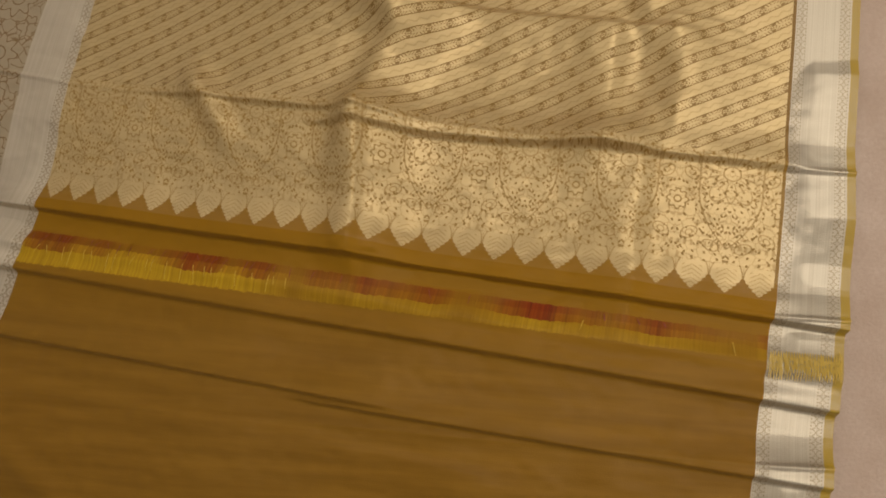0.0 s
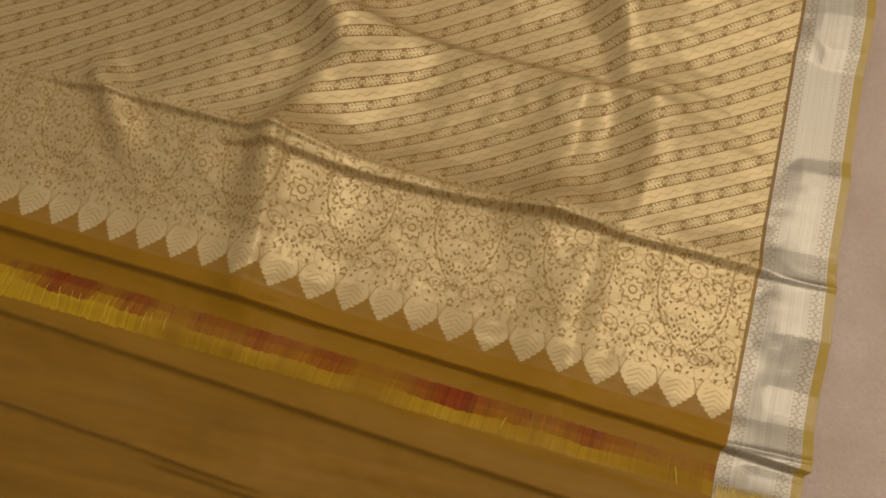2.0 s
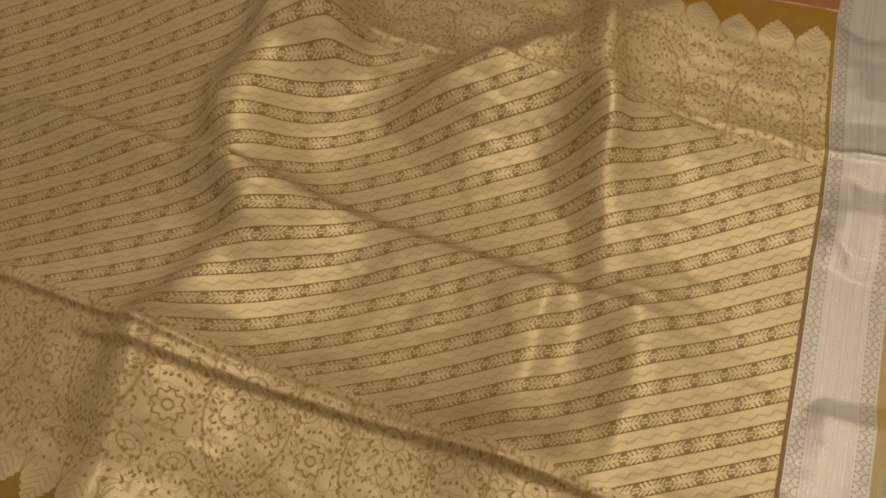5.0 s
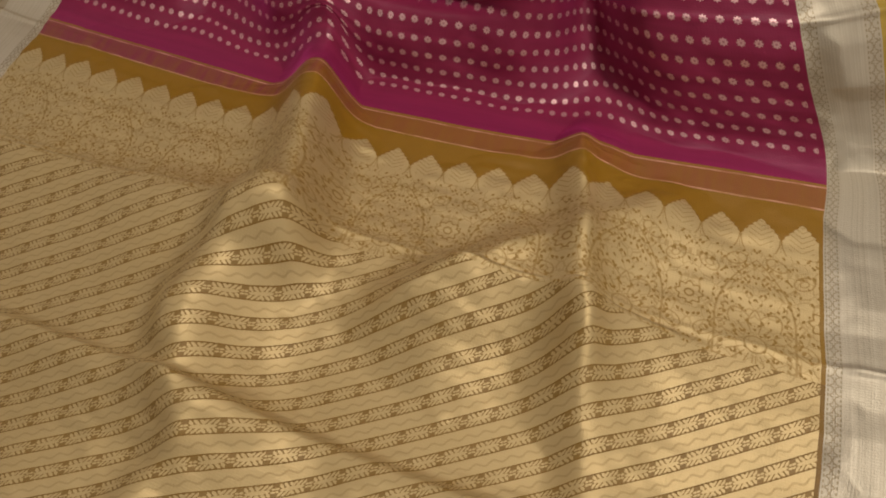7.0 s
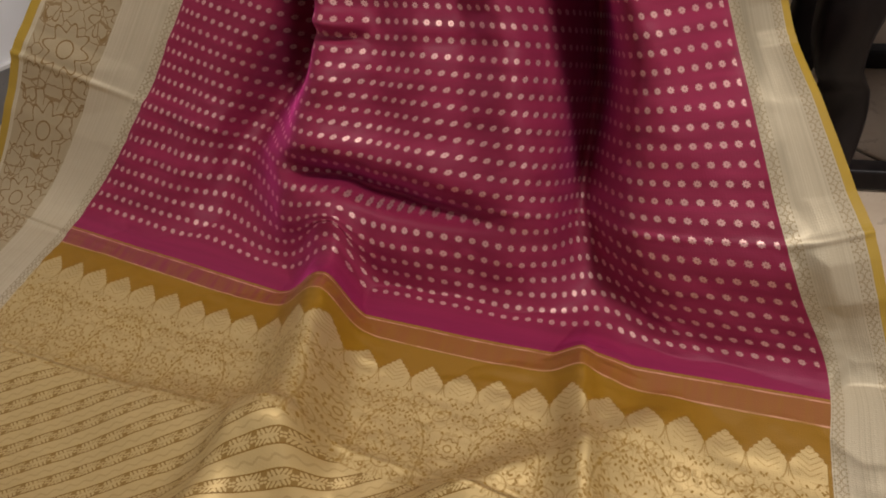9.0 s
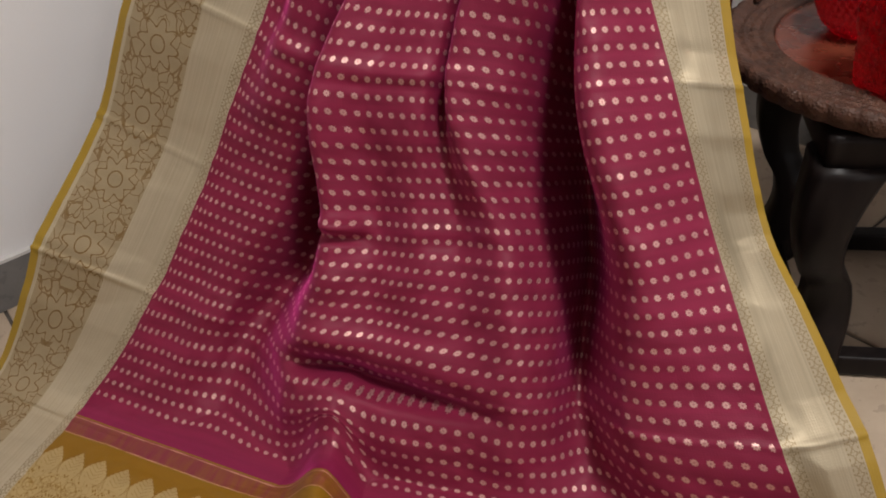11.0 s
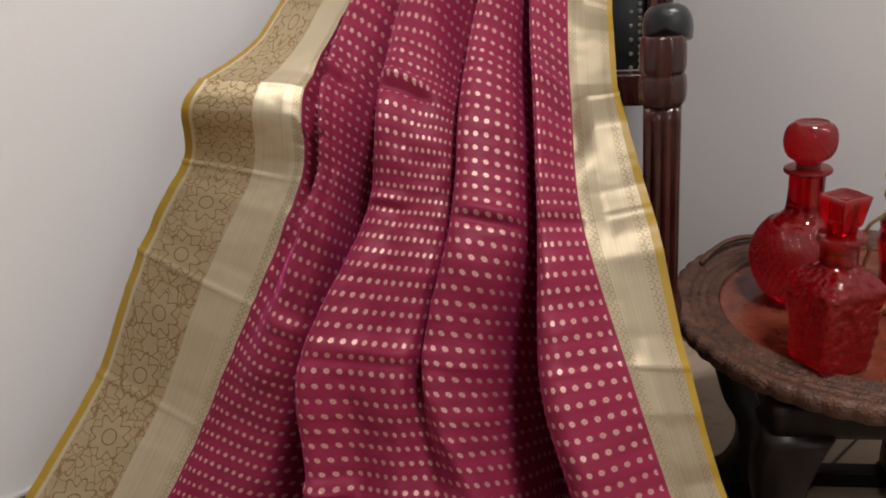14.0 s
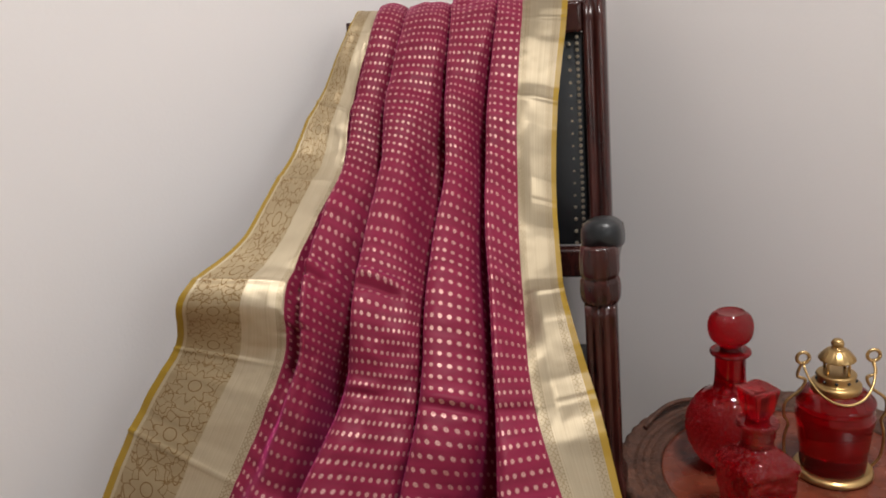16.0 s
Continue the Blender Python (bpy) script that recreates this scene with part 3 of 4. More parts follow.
# folds of the cloth where it lies on the floor: from, to, height, half-width on its near or left side, and on the other
FLOOR_FOLDS = [
    ((-0.195, 0.74), (-0.235, 1.09), 0.070, 0.050, 0.026),
    ((0.09, 0.62), (0.10, 0.93), 0.016, 0.030, 0.040),
    ((-0.02, 0.66), (0.15, 0.80), 0.022, 0.05, 0.03),
    ((-0.06, 0.675), (0.02, 0.735), 0.026, 0.018, 0.026),
    ((0.105, 0.67), (0.085, 0.87), 0.018, 0.026, 0.014),
    ((-0.55, 0.425), (-0.28, 0.372), 0.0079, 0.0045, 0.032),
    ((-0.28, 0.355), (0.05, 0.312), 0.0137, 0.0045, 0.034),
    ((0.05, 0.312), (0.24, 0.282), 0.0108, 0.0045, 0.032),
    ((-0.66, 0.82), (-0.25, 0.755), 0.017, 0.040, 0.006),
    ((0.00, 0.705), (0.145, 0.678), 0.017, 0.040, 0.006),
    ((-0.46, 0.59), (-0.23, 0.54), 0.018, 0.035, 0.008),
    ((-0.23, 0.54), (0.10, 0.475), 0.013, 0.035, 0.008),
    ((-0.27, 0.20), (-0.26, 0.72), 0.028, 0.22, 0.05),
    ((-0.285, 0.345), (-0.220, 0.49), 0.020, 0.026, 0.07),
    ((-0.222, 0.50), (-0.272, 0.61), 0.020, 0.026, 0.07),
    ((-0.272, 0.61), (-0.25, 0.70), 0.024, 0.030, 0.05),
    ((0.046, 0.33), (0.064, 0.46), 0.014, 0.050, 0.022),
    ((0.148, 0.37), (0.160, 0.46), 0.015, 0.028, 0.05),
    ((0.118, 0.51), (0.105, 0.64), 0.017, 0.024, 0.05),
    ((-0.285, 0.215), (-0.275, 0.355), 0.016, 0.030, 0.012),
    ((0.07, 0.13), (0.09, 0.30), 0.012, 0.05, 0.02),
    ((-0.52, 0.43), (-0.49, 0.38), 0.016, 0.02, 0.02),
    ((-0.80, 0.270), (0.33, 0.069), 0.019, 0.004, 0.045),
    ((-0.80, 0.215), (0.32, 0.012), 0.008, 0.012, 0.020),
    ((-0.83, 0.181), (0.31, -0.027), 0.015, 0.004, 0.032),
    ((-0.84, 0.085), (-0.30, -0.010), 0.011, 0.0035, 0.030),
    ((-0.30, -0.020), (0.29, -0.112), 0.011, 0.0035, 0.030),
    ((-0.60, -0.02), (-0.15, -0.10), 0.005, 0.03, 0.01),
    ((-0.85, -0.03), (-0.70, -0.15), 0.008, 0.02, 0.02),
]


def floor_height(x, y):
    z = np.zeros_like(x)
    for (x0, y0), (x1, y1), high, wl, wr in FLOOR_FOLDS:
        dx, dy = x1 - x0, y1 - y0
        long = math.hypot(dx, dy)
        t = ((x - x0) * dx + (y - y0) * dy) / long
        off = ((x - x0) * -dy + (y - y0) * dx) / long     # to the left of the line's way
        if abs(dy) > abs(dx):
            off = -off if dy > 0 else off                   # to the right is plus
        end = np.clip(np.where(t < 0, -t, np.where(t > long, t - long, 0)) / min(0.10, 0.05 + 0.3 * long), 0, 1)
        wide = np.where(off < 0, wl, wr)
        z += high * np.exp(-(off / wide) ** 2) * (1 - end * end * (3 - 2 * end))
    return z


# pleats of the hanging part: fourteen fold lines run down the cloth. At each place v along it they lie at u across the
# cloth, come to stand at f across the hanging width, stand d proud of it (or, in the tucks, behind it), and sag down it. In turn: the
# wide border's seam, a hollow, the first ridge, the end of its face, the first tuck, the second ridge, its middle, its
# end, the second tuck, the third ridge, its end, the third tuck, the fourth ridge, the narrow border's seam.
FOLD_LINES = []


def fold_row(v, u, f, d, sag):
    FOLD_LINES.append((v, np.array((u, f, d, sag), float)))


fold_row(0.93,
         (0, .07, .13, .17, .215, .320, .43, .53, .58, .65, .69, .77, .85, 1),
         (0, .07, .13, .17, .215, .320, .43, .53, .58, .65, .69, .77, .85, 1),
         (0, 0, 0, 0, 0, 0, 0, 0, 0, 0, 0, 0, 0, 0),
         (0, .005, .010, .013, .017, .026, .032, .032, .031, .028, .025, .018, .012, 0))
fold_row(1.10,
         (0, .07, .13, .17, .215, .345, .45, .54, .58, .64, .68, .76, 0.860, 1),
         (0, .05, .10, .13, .165, .300, .42, .52, .58, .66, .70, .75, .82, 1),
         (0, 0, 0, -.02, -.065, .02, .005, 0, 0, .01, -.015, -.085, .025, 0),
         (0, .008, .015, .02, .025, .04, .04, .04, .038, .032, .03, .024, .02, 0))
fold_row(1.30,
         (0, .05, .09, .155, .235, .30, .37, .44, .49, .555, .61, .80, 0.875, 1),
         (0, .04, .09, .170, .250, .30, .40, .49, .56, .650, .71, .815, .845, 1),
         (0, 0, 0, -.015, -.125, .05, .018, .03, .008, .025, -.02, -.150, .05, 0),
         (0, .008, .015, .025, .035, .055, .052, .046, .042, .036, .033, .03, .028, 0))
fold_row(1.495,
         (0, .03, .06, .11, .24, .33, .41, .485, .53, .570, .64, .80, 0.875, 1),
         (0, .03, .07, .14, .235, .22, .35, .48, .515, .525, .65, .825, .81, 1),
         (0, 0, .02, .01, -.115, .065, .03, .02, -.01, .035, .005, -.125, .055, 0),
         (0, .012, .024, .036, .04, .048, .045, .04, .038, .037, .033, .028, .026, 0))
fold_row(1.69,
         (0, .03, .060, .10, .24, .315, .41, .520, .585, .63, .74, .83, 0.890, 1),
         (0, .05, .095, .14, .225, .285, .42, .565, .60, .585, .80, .875, .865, 1),
         (0, -.015, .04, .02, -.06, .03, .025, .01, -.03, .03, .01, -.05, .04, 0),
         (0, .008, .015, .02, .03, .032, .03, .026, .024, .024, .02, .018, .018, 0))
fold_row(1.885,
         (0, .03, .06, .10, .25, .335, .41, .51, .585, .645, .735, .83, 0.895, 1),
         (0, .05, .10, .155, .335, .32, .45, .57, .62, .61, .785, .88, .865, 1),
         (0, -.02, .035, .02, -.06, .04, .02, -.01, -.03, .03, .015, -.05, .035, 0),
         (0, .005, .01, .01, .012, .014, .014, .012, .01, .01, .008, .006, .006, 0))
fold_row(2.085,
         (0, .05, .09, .165, .26, .34, .405, .49, .57, .645, .73, .84, 0.905, 1),
         (0, .01, .03, .16, .28, .265, .385, .53, .635, .62, .76, .855, .84, 1),
         (0, -.02, .02, 0, -.05, .03, .025, -.035, -.045, .025, .005, -.05, .03, 0),
         (0,) * 14)
fold_row(2.28,
         (0, .05, .08, .155, .25, .33, .39, .45, .55, .64, .735, .85, 0.925, 1),
         (0, .015, .03, .15, .25, .24, .37, .48, .60, .59, .73, .855, .84, 1),
         (0, -.01, .01, 0, -.045, .02, .02, 0, -.045, .02, 0, -.045, .02, 0),
         (0,) * 14)
fold_row(2.54,
         (0, .05, .08, .16, .25, .33, .39, .455, .55, .645, .755, .85, 0.930, 1),
         (0, .01, .02, .17, .235, .22, .34, .470, .545, .535, .80, .86, .85, 1),
         (0, -.005, .004, 0, -.02, .006, .008, 0, -.02, .006, 0, -.02, .006, 0),
         (0,) * 14)
FOLD_V = [row[0] for row in FOLD_LINES]
FOLD_TABLE = np.array([row[1].ravel() for row in FOLD_LINES])


def lattice(x, y, seed):
    """Smooth noise from -1 to 1 over whole arrays."""
    rng = np.random.RandomState(seed)
    table = rng.uniform(-1, 1, (64, 64))
    i, j = np.floor(x).astype(int), np.floor(y).astype(int)
    p, q = x - i, y - j
    p, q = p * p * (3 - 2 * p), q * q * (3 - 2 * q)
    i0, i1, j0, j1 = i % 64, (i + 1) % 64, j % 64, (j + 1) % 64
    return (table[i0, j0] * (1 - p) + table[i1, j0] * p) * (1 - q) + (table[i0, j1] * (1 - p) + table[i1, j1] * p) * q


# place along, place across, half-width and height
PUCKERS = [(1.30, 0.325, 0.035, 0.014), (1.30, 0.50, 0.10, 0.003), (1.495, 0.45, 0.13, 0.005), (1.495, 0.10, 0.06, 0.004), (1.69, 0.70, 0.05, 0.008), (1.69, 0.95, 0.05, 0.007), (1.70, 0.36, 0.05, 0.005),
           (1.885, 0.39, 0.05, 0.014), (1.89, 0.95, 0.05, 0.003), (1.90, 0.085, 0.035, 0.012), (1.79, 0.045, 0.04, 0.006)]
NC = 480          # steps across the cloth's middle
N_LEFT, N_RIGHT = 60, 30
v_steps = np.concatenate((np.linspace(V_AT[0], -0.16, 70, endpoint=False), np.linspace(-0.16, 0.36, 330, endpoint=False), np.linspace(0.36, 1.15, 330, endpoint=False), np.linspace(1.15, V_AT[-1], 430)))
NV = len(v_steps)
edges = [hermite(v_steps, V_AT, np.array(line)) for line in (LEFT_EDGE, LEFT_SEAM, RIGHT_SEAM, RIGHT_EDGE)]
hang = np.clip((v_steps - 0.90) / 0.16, 0, 1)
hang = hang * hang * (3 - 2 * hang)


def across_row(j):
    """Points of one row of the cloth and their place across it."""
    lo, ls, rs, ro = (e[j] for e in edges)
    v = v_steps[j]
    s = np.linspace(0, 1, NC)
    pv = np.clip(v, FOLD_V[0], FOLD_V[-1])
    u, reach, proud, slack = hermite(np.array([pv]), FOLD_V, FOLD_TABLE)[0].reshape(4, 14)
    f, d, sag = hermite(s, u, np.stack((reach, proud, slack), axis=1)).T
    sag = sag * np.clip((v - 0.70) / 0.23, 0, 1)
    kernel = np.array((1, 2, 3, 2, 1)) / 9.0
    d = np.convolve(np.pad(d, 2, mode="edge"), kernel, mode="valid")
    # the nip where the hanging cloth meets the floor, and the roll below it
    nip = v - 1.095 + 0.06 * (s - 0.42)
    where = np.exp(-((s - 0.435) / np.where(s < 0.435, 0.10, 0.16)) ** 4)
    d -= 0.050 * np.exp(-(nip / np.where(nip < 0, 0.010, 0.024)) ** 2) * where
    d += (0.026 * np.exp(-((nip + 0.05) / 0.05) ** 2) + 0.020 * np.exp(-((nip - 0.045) / 0.03) ** 2)) * where
    # short puckers where the storage creases cross the pleats
    for pv_, ps, wide, high in PUCKERS:
        off = v - pv_
        d += high * (np.exp(-((off - 0.012) / 0.010) ** 2) - 0.9 * np.exp(-((off + 0.004) / 0.007) ** 2)) * np.exp(-((s - ps) / wide) ** 4)
    mid = ls[None, :] + (rs - ls)[None, :] * f[:, None]
    left = lo[None, :] + (ls - lo)[None, :] * np.linspace(0, 1, N_LEFT)[:, None]
    right = rs[None, :] + (ro - rs)[None, :] * np.linspace(0, 1, N_RIGHT)[:, None]
    return left, mid, right, d, sag


k = np.arange(NV)
mid_line = (edges[1] + edges[2]) / 2
along = np.gradient(mid_line, axis=0)
along /= np.linalg.norm(along, axis=1)[:, None]
outward = np.stack((np.zeros(NV), -along[:, 2], along[:, 1]), axis=1)
outward /= np.linalg.norm(outward, axis=1)[:, None]
FOLD_STEP, FOLD_FIRST = 0.1965, 0.315


def old_crease(v):
    """The sharp cross folds left from storing: a shallow zigzag along the length."""
    f = (1 - np.abs(((v - FOLD_FIRST) / FOLD_STEP) % 1.0 - 0.5) * 2)       # 0 on a fold, 1 half-way
    g = np.abs(((v - FOLD_FIRST) / FOLD_STEP) % 2.0 - 1.0)
    h = np.abs(((v - FOLD_FIRST) / FOLD_STEP * 2 + 0.62) % 2.0 - 1.0)
    return 0.013 * (h - 0.5) + 0.028 * (g - 0.5), 0.0034 * np.exp(-(f / 0.035) ** 2)


def border_panels(seed, high):
    """Flat panels between sharp cross creases, as (places along, heights)."""
    rng = random.Random(seed)
    at, rise, v = [V_AT[0]], [0.0], V_AT[0]
    while v < V_AT[-1]:
        v += FOLD_STEP * rng.choice((0.28, 0.36, 0.5, 0.5, 0.62))
        at.append(v)
        rise.append(rng.uniform(0.35, 1.0) * high * (1 if len(at) % 2 else -1))
    return at, rise


PANELS = (border_panels(4, 0.0045), None, border_panels(9, 0.0050))
strips = [[], [], []]
for j in range(NV):
    left, mid, right, d, sag = across_row(j)
    n_out = outward[j]
    mid = mid + n_out[None, :] * d[:, None] - along[j][None, :] * sag[:, None]
    for panels, store, pts, sway in zip(PANELS, strips, (left, mid, right), (0.55, 0.55, 1.0 + 0.25 * hang[j])):
        lie = 1 - hang[j]
        zigzag, rib = old_crease(v_steps[j])
        t = np.linspace(0, 1, len(pts))
        t = np.clip((1 - t if store is strips[0] else t) * 2.5, 0, 1) if panels else t * 0
        swing = 0.55 + (sway - 0.55) * t * t * (3 - 2 * t)
        pts = pts + n_out[None, :] * (zigzag * swing * (0.7 + 0.3 * hang[j]) * np.interp(v_steps[j], (2.3, 2.5), (1, 0.2)) + rib * (0.4 + 0.6 * t))[:, None]
        if panels:
            pts = pts + n_out[None, :] * (np.interp(v_steps[j] + 0.03 * (t - 0.5), *panels) * t)[:, None]
        fold = 1 - np.clip((v_steps[j] - 1.0) / 0.14, 0, 1)
        pts[:, 2] += LIE * lie + floor_height(pts[:, 0], pts[:, 1]) * fold * fold
        store.append(pts)
strips = [np.array(s) for s in strips]
# fine irregular wrinkling, one field for the whole cloth
for block, (u0, u1) in zip(strips, ((-0.205, 0.0), (0.0, SPAN), (SPAN, SPAN + 0.09))):
    uu, vv = np.meshgrid(np.linspace(u0, u1, block.shape[1]), v_steps)
    w = (0.004 + 0.005 * hang[:, None]) * lattice(uu * 9 + 20, vv * 6 + 20, 3) + (0.0016 + 0.0018 * hang[:, None]) * lattice(uu * 24 + 20, vv * 26 + 20, 4)
    w += 0.0009 * lattice(uu * 60 + 20, vv * 90 + 20, 5)
    calm = 1.0 - 0.65 * np.clip(np.maximum(-uu, uu - SPAN) / 0.03, 0, 1)
    block += outward[:, None, :] * (w * calm)[:, :, None]
# seams: the strips share their edge points
strips[0][:, -1] = strips[1][:, 0]
strips[2][:, 0] = strips[1][:, -1]
strips[0][:, :, 2] = np.maximum(strips[0][:, :, 2], 0.0155)
strips[1][:, :, 2] = np.maximum(strips[1][:, :, 2], 0.0155)
strips[2][:, :, 2] = np.maximum(strips[2][:, :, 2], 0.0155)

sari = thing("sari", (-0.2, 0.7, 0.0), "maroon silk sari with gold brocade end draped over the armchair", "sari")


def cloth_part(name, block, u0, u1, v_lo, v_hi, mat, label):
    """One woven field of the sari, with its place across and along the cloth as texture coordinates."""
    keep = np.where((v_steps >= v_lo - 1e-6) & (v_steps <= v_hi + 1e-6))[0]
    if keep[-1] + 1 < NV:
        keep = np.append(keep, keep[-1] + 1)
    pts = block[keep]
    rows_, cols = pts.shape[:2]
    verts = (pts.reshape(-1, 3) * UNIT - np.array(ORIGIN[sari.name])).tolist()
    faces = [(r * cols + c, r * cols + c + 1, (r + 1) * cols + c + 1, (r + 1) * cols + c) for r in range(rows_ - 1) for c in range(cols - 1)]
    me = bpy.data.meshes.new(name)
    me.from_pydata(verts, [], faces)
    layer = me.uv_layers.new(name="UVMap")
    us = np.linspace(u0, u1, cols)
    uv = np.stack(np.meshgrid(us, v_steps[keep]), axis=-1).reshape(-1, 2)
    loop = np.empty(len(me.loops), dtype=np.int32)
    me.loops.foreach_get("vertex_index", loop)
    layer.data.foreach_set("uv", uv[loop].astype(np.float32).ravel())
    me.materials.append(mat)
    me.polygons.foreach_set("use_smooth", [True] * len(me.polygons))
    ob = new(name, me)
    ob.parent = sari
    ORIGIN[ob.name] = ORIGIN[sari.name]
    return tagged(ob, label)


cloth_part("plain_end", strips[1], 0.0, SPAN, -9, 0.140, MAT_END, "plain olive mustard silk end with a frayed red and yellow line")
cloth_part("pallu", strips[1], 0.0, SPAN, 0.140, 0.918, MAT_PALLU, "gold brocade with floral bands, leaf points and slanting stripes")
cloth_part("body", strips[1], 0.0, SPAN, 0.918, 9, MAT_BODY, "maroon silk with rows of small woven gold flowers")
cloth_part("wide_border", strips[0], -0.205, 0.0, -9, 9, MAT_WIDE, "wide gold border with rosettes and a yellow selvedge")
cloth_part("narrow_border", strips[2], SPAN, SPAN + 0.09, -9, 9, MAT_NARROW, "narrow plain gold border with a yellow selvedge")


def cloth_point(u, v):
    """A place on the cloth's surface."""
    j = int(np.clip(np.searchsorted(v_steps, v), 0, NV - 1))
    if u <= SPAN:
        return Vector(strips[1][j][int(np.clip(u / SPAN * (NC - 1), 0, NC - 1))])
    return Vector(strips[2][j][int(np.clip((u - SPAN) / 0.09 * (N_RIGHT - 1), 0, N_RIGHT - 1))])


def fringe(name, mat, v_root, long, count, seed, label):
    """Loose cut threads along the join, lying on the cloth."""
    rng = random.Random(seed)
    bm = bmesh.new()
    for i in range(count):
        u = (SPAN + 0.086) * (i + rng.random()) / count
        size = long * rng.uniform(0.45, 1.1)
        if u > 0.40 and rng.random() < 0.75:
            continue
        lean = rng.uniform(-0.006, 0.006)
        a, b = cloth_point(u, v_root), cloth_point(min(max(u + lean, 0), SPAN + 0.089), v_root - size)
        side = Vector((0.00045, 0, 0))
        lift = Vector((0, 0, 0.0012 + 0.0012 * rng.random()))
        m_ = (a + b) / 2 + lift * 1.6
        vs = [bm.verts.new(p) for p in (a - side + lift, a + side + lift, m_ + side, m_ - side, b + side * 0.6 + lift, b - side * 0.6 + lift)]
        bm.faces.new((vs[0], vs[1], vs[2], vs[3]))
        bm.faces.new((vs[3], vs[2], vs[4], vs[5]))
    return part(name, bm, mat, sari, label, False, "stuff")


fringe("yellow_fringe", MAT_FRINGE, 0.074, 0.018, 60, 3, "short frayed yellow silk threads")
def border_fringe():
    rng = random.Random(11)
    bm = bmesh.new()
    for i in range(300):
        u = SPAN + 0.004 + 0.085 * (i + rng.random()) / 300
        a, b = cloth_point(u, 0.062 + 0.008 * rng.random()), cloth_point(min(u + rng.uniform(-0.004, 0.006), SPAN + 0.0895), 0.030 + 0.014 * rng.random())
        side, lift = Vector((0.00035, 0, 0)), Vector((0, 0, 0.002 + 0.002 * rng.random()))
        vs = [bm.verts.new(p) for p in (a - side + lift, a + side + lift, b + side + lift, b - side + lift)]
        bm.faces.new(vs)
    part("border_fringe", bm, MAT_FRINGE, sari, "frayed yellow threads on the gold border", False, "stuff")


border_fringe()
fringe("red_fringe", MAT_FRINGE_RED, 0.086, 0.011, 60, 5, "short frayed red silk threads")

# ---- the chair ----
CHAIR = turned(-9.0, -0.02, 1.712)


def chair_place(x, y, z):
    return CHAIR @ Vector((x, y, z))


chair = thing("armchair", (-0.02, 1.712, 0.0), "dark mahogany armchair with black leather back and brass nailheads", "armchair")


def stile_rows(x, wide, deep, z0, z1, lean0, lean1, steps=24):
    """A back post with a moulded front, leaning back towards its top."""
    rows_ = []
    for i in range(steps + 1):
        t = i / steps
        z = z0 + (z1 - z0) * t
        y = lean0 + (lean1 - lean0) * t
        sec = [(-0.5, 0.5), (-0.5, -0.25), (-0.40, -0.42), (-0.22, -0.40), (-0.16, -0.30), (0.05, -0.30), (0.12, -0.5), (0.34, -0.5), (0.42, -0.34), (0.5, -0.2), (0.5, 0.5)]
        rows_.append([chair_place(x + a * wide, y + b * deep, z) for a, b in sec])
    return grid(rows_, True, True)


BACK_LOW, BACK_TOP = 0.165, 0.245
for side in (-1, 1):
    part("back_post", stile_rows(side * 0.2475, 0.045, 0.05, 0.0, 1.148, BACK_LOW - 0.02, BACK_TOP), MAT_MAHOGANY, chair, "moulded mahogany back post")
rail = box(-0.226, 0.226, BACK_TOP - 0.03, BACK_TOP + 0.018, 1.085, 1.146, 0.008, CHAIR)
part("top_rail", rail, MAT_MAHOGANY, chair)
part("lower_rail", box(-0.226, 0.226, BACK_LOW - 0.005, BACK_LOW + 0.03, 0.60, 0.66, 0.006, CHAIR), MAT_MAHOGANY, chair)
rows = []
for i in range(25):
    t = i / 24
    z, y0 = 0.66 + 0.425 * t, BACK_LOW + 0.025 + (BACK_TOP - BACK_LOW - 0.03) * (0.38 + 0.62 * t)
    rows.append([chair_place(-0.226 + 0.452 * c / 24, y0 - 0.030 * (1 - abs(2 * t - 1) ** 4) * (1 - abs(2 * c / 24 - 1) ** 4) - 0.006, z) for c in range(25)])
back_panel = part("back_panel", grid(rows), MAT_LEATHER, chair, "padded black leather back panel")
nail_mesh = None
for i in range(34):
    z = 0.665 + 0.412 * i / 33
    t = (z - 0.66) / 0.425
    for xo in (0.214, 0.198):
        if xo == 0.198 and i % 2:
            continue
        p = chair_place(xo, BACK_LOW + 0.012 + (BACK_TOP - BACK_LOW - 0.03) * (0.38 + 0.62 * t) - 0.002, z) * UNIT
        if nail_mesh is None:
            bm = bmesh.new()
            bmesh.ops.create_icosphere(bm, subdivisions=1, radius=0.0042)
            nail_mesh = bpy.data.meshes.new("nailhead")
            bm.to_mesh(nail_mesh)
            bm.free()
            nail_mesh.materials.append(MAT_NAIL)
        ob = new("nailhead", nail_mesh)
        ob.parent = back_panel
        ob.location = p - ORIGIN[chair.name]
part("seat", box(-0.25, 0.25, -0.26, 0.16, 0.37, 0.46, 0.025, CHAIR, 4), MAT_LEATHER, chair, "black leather seat cushion")
part("seat_rail", box(-0.27, 0.27, -0.255, 0.17, 0.29, 0.37, 0.008, CHAIR), MAT_MAHOGANY, chair)
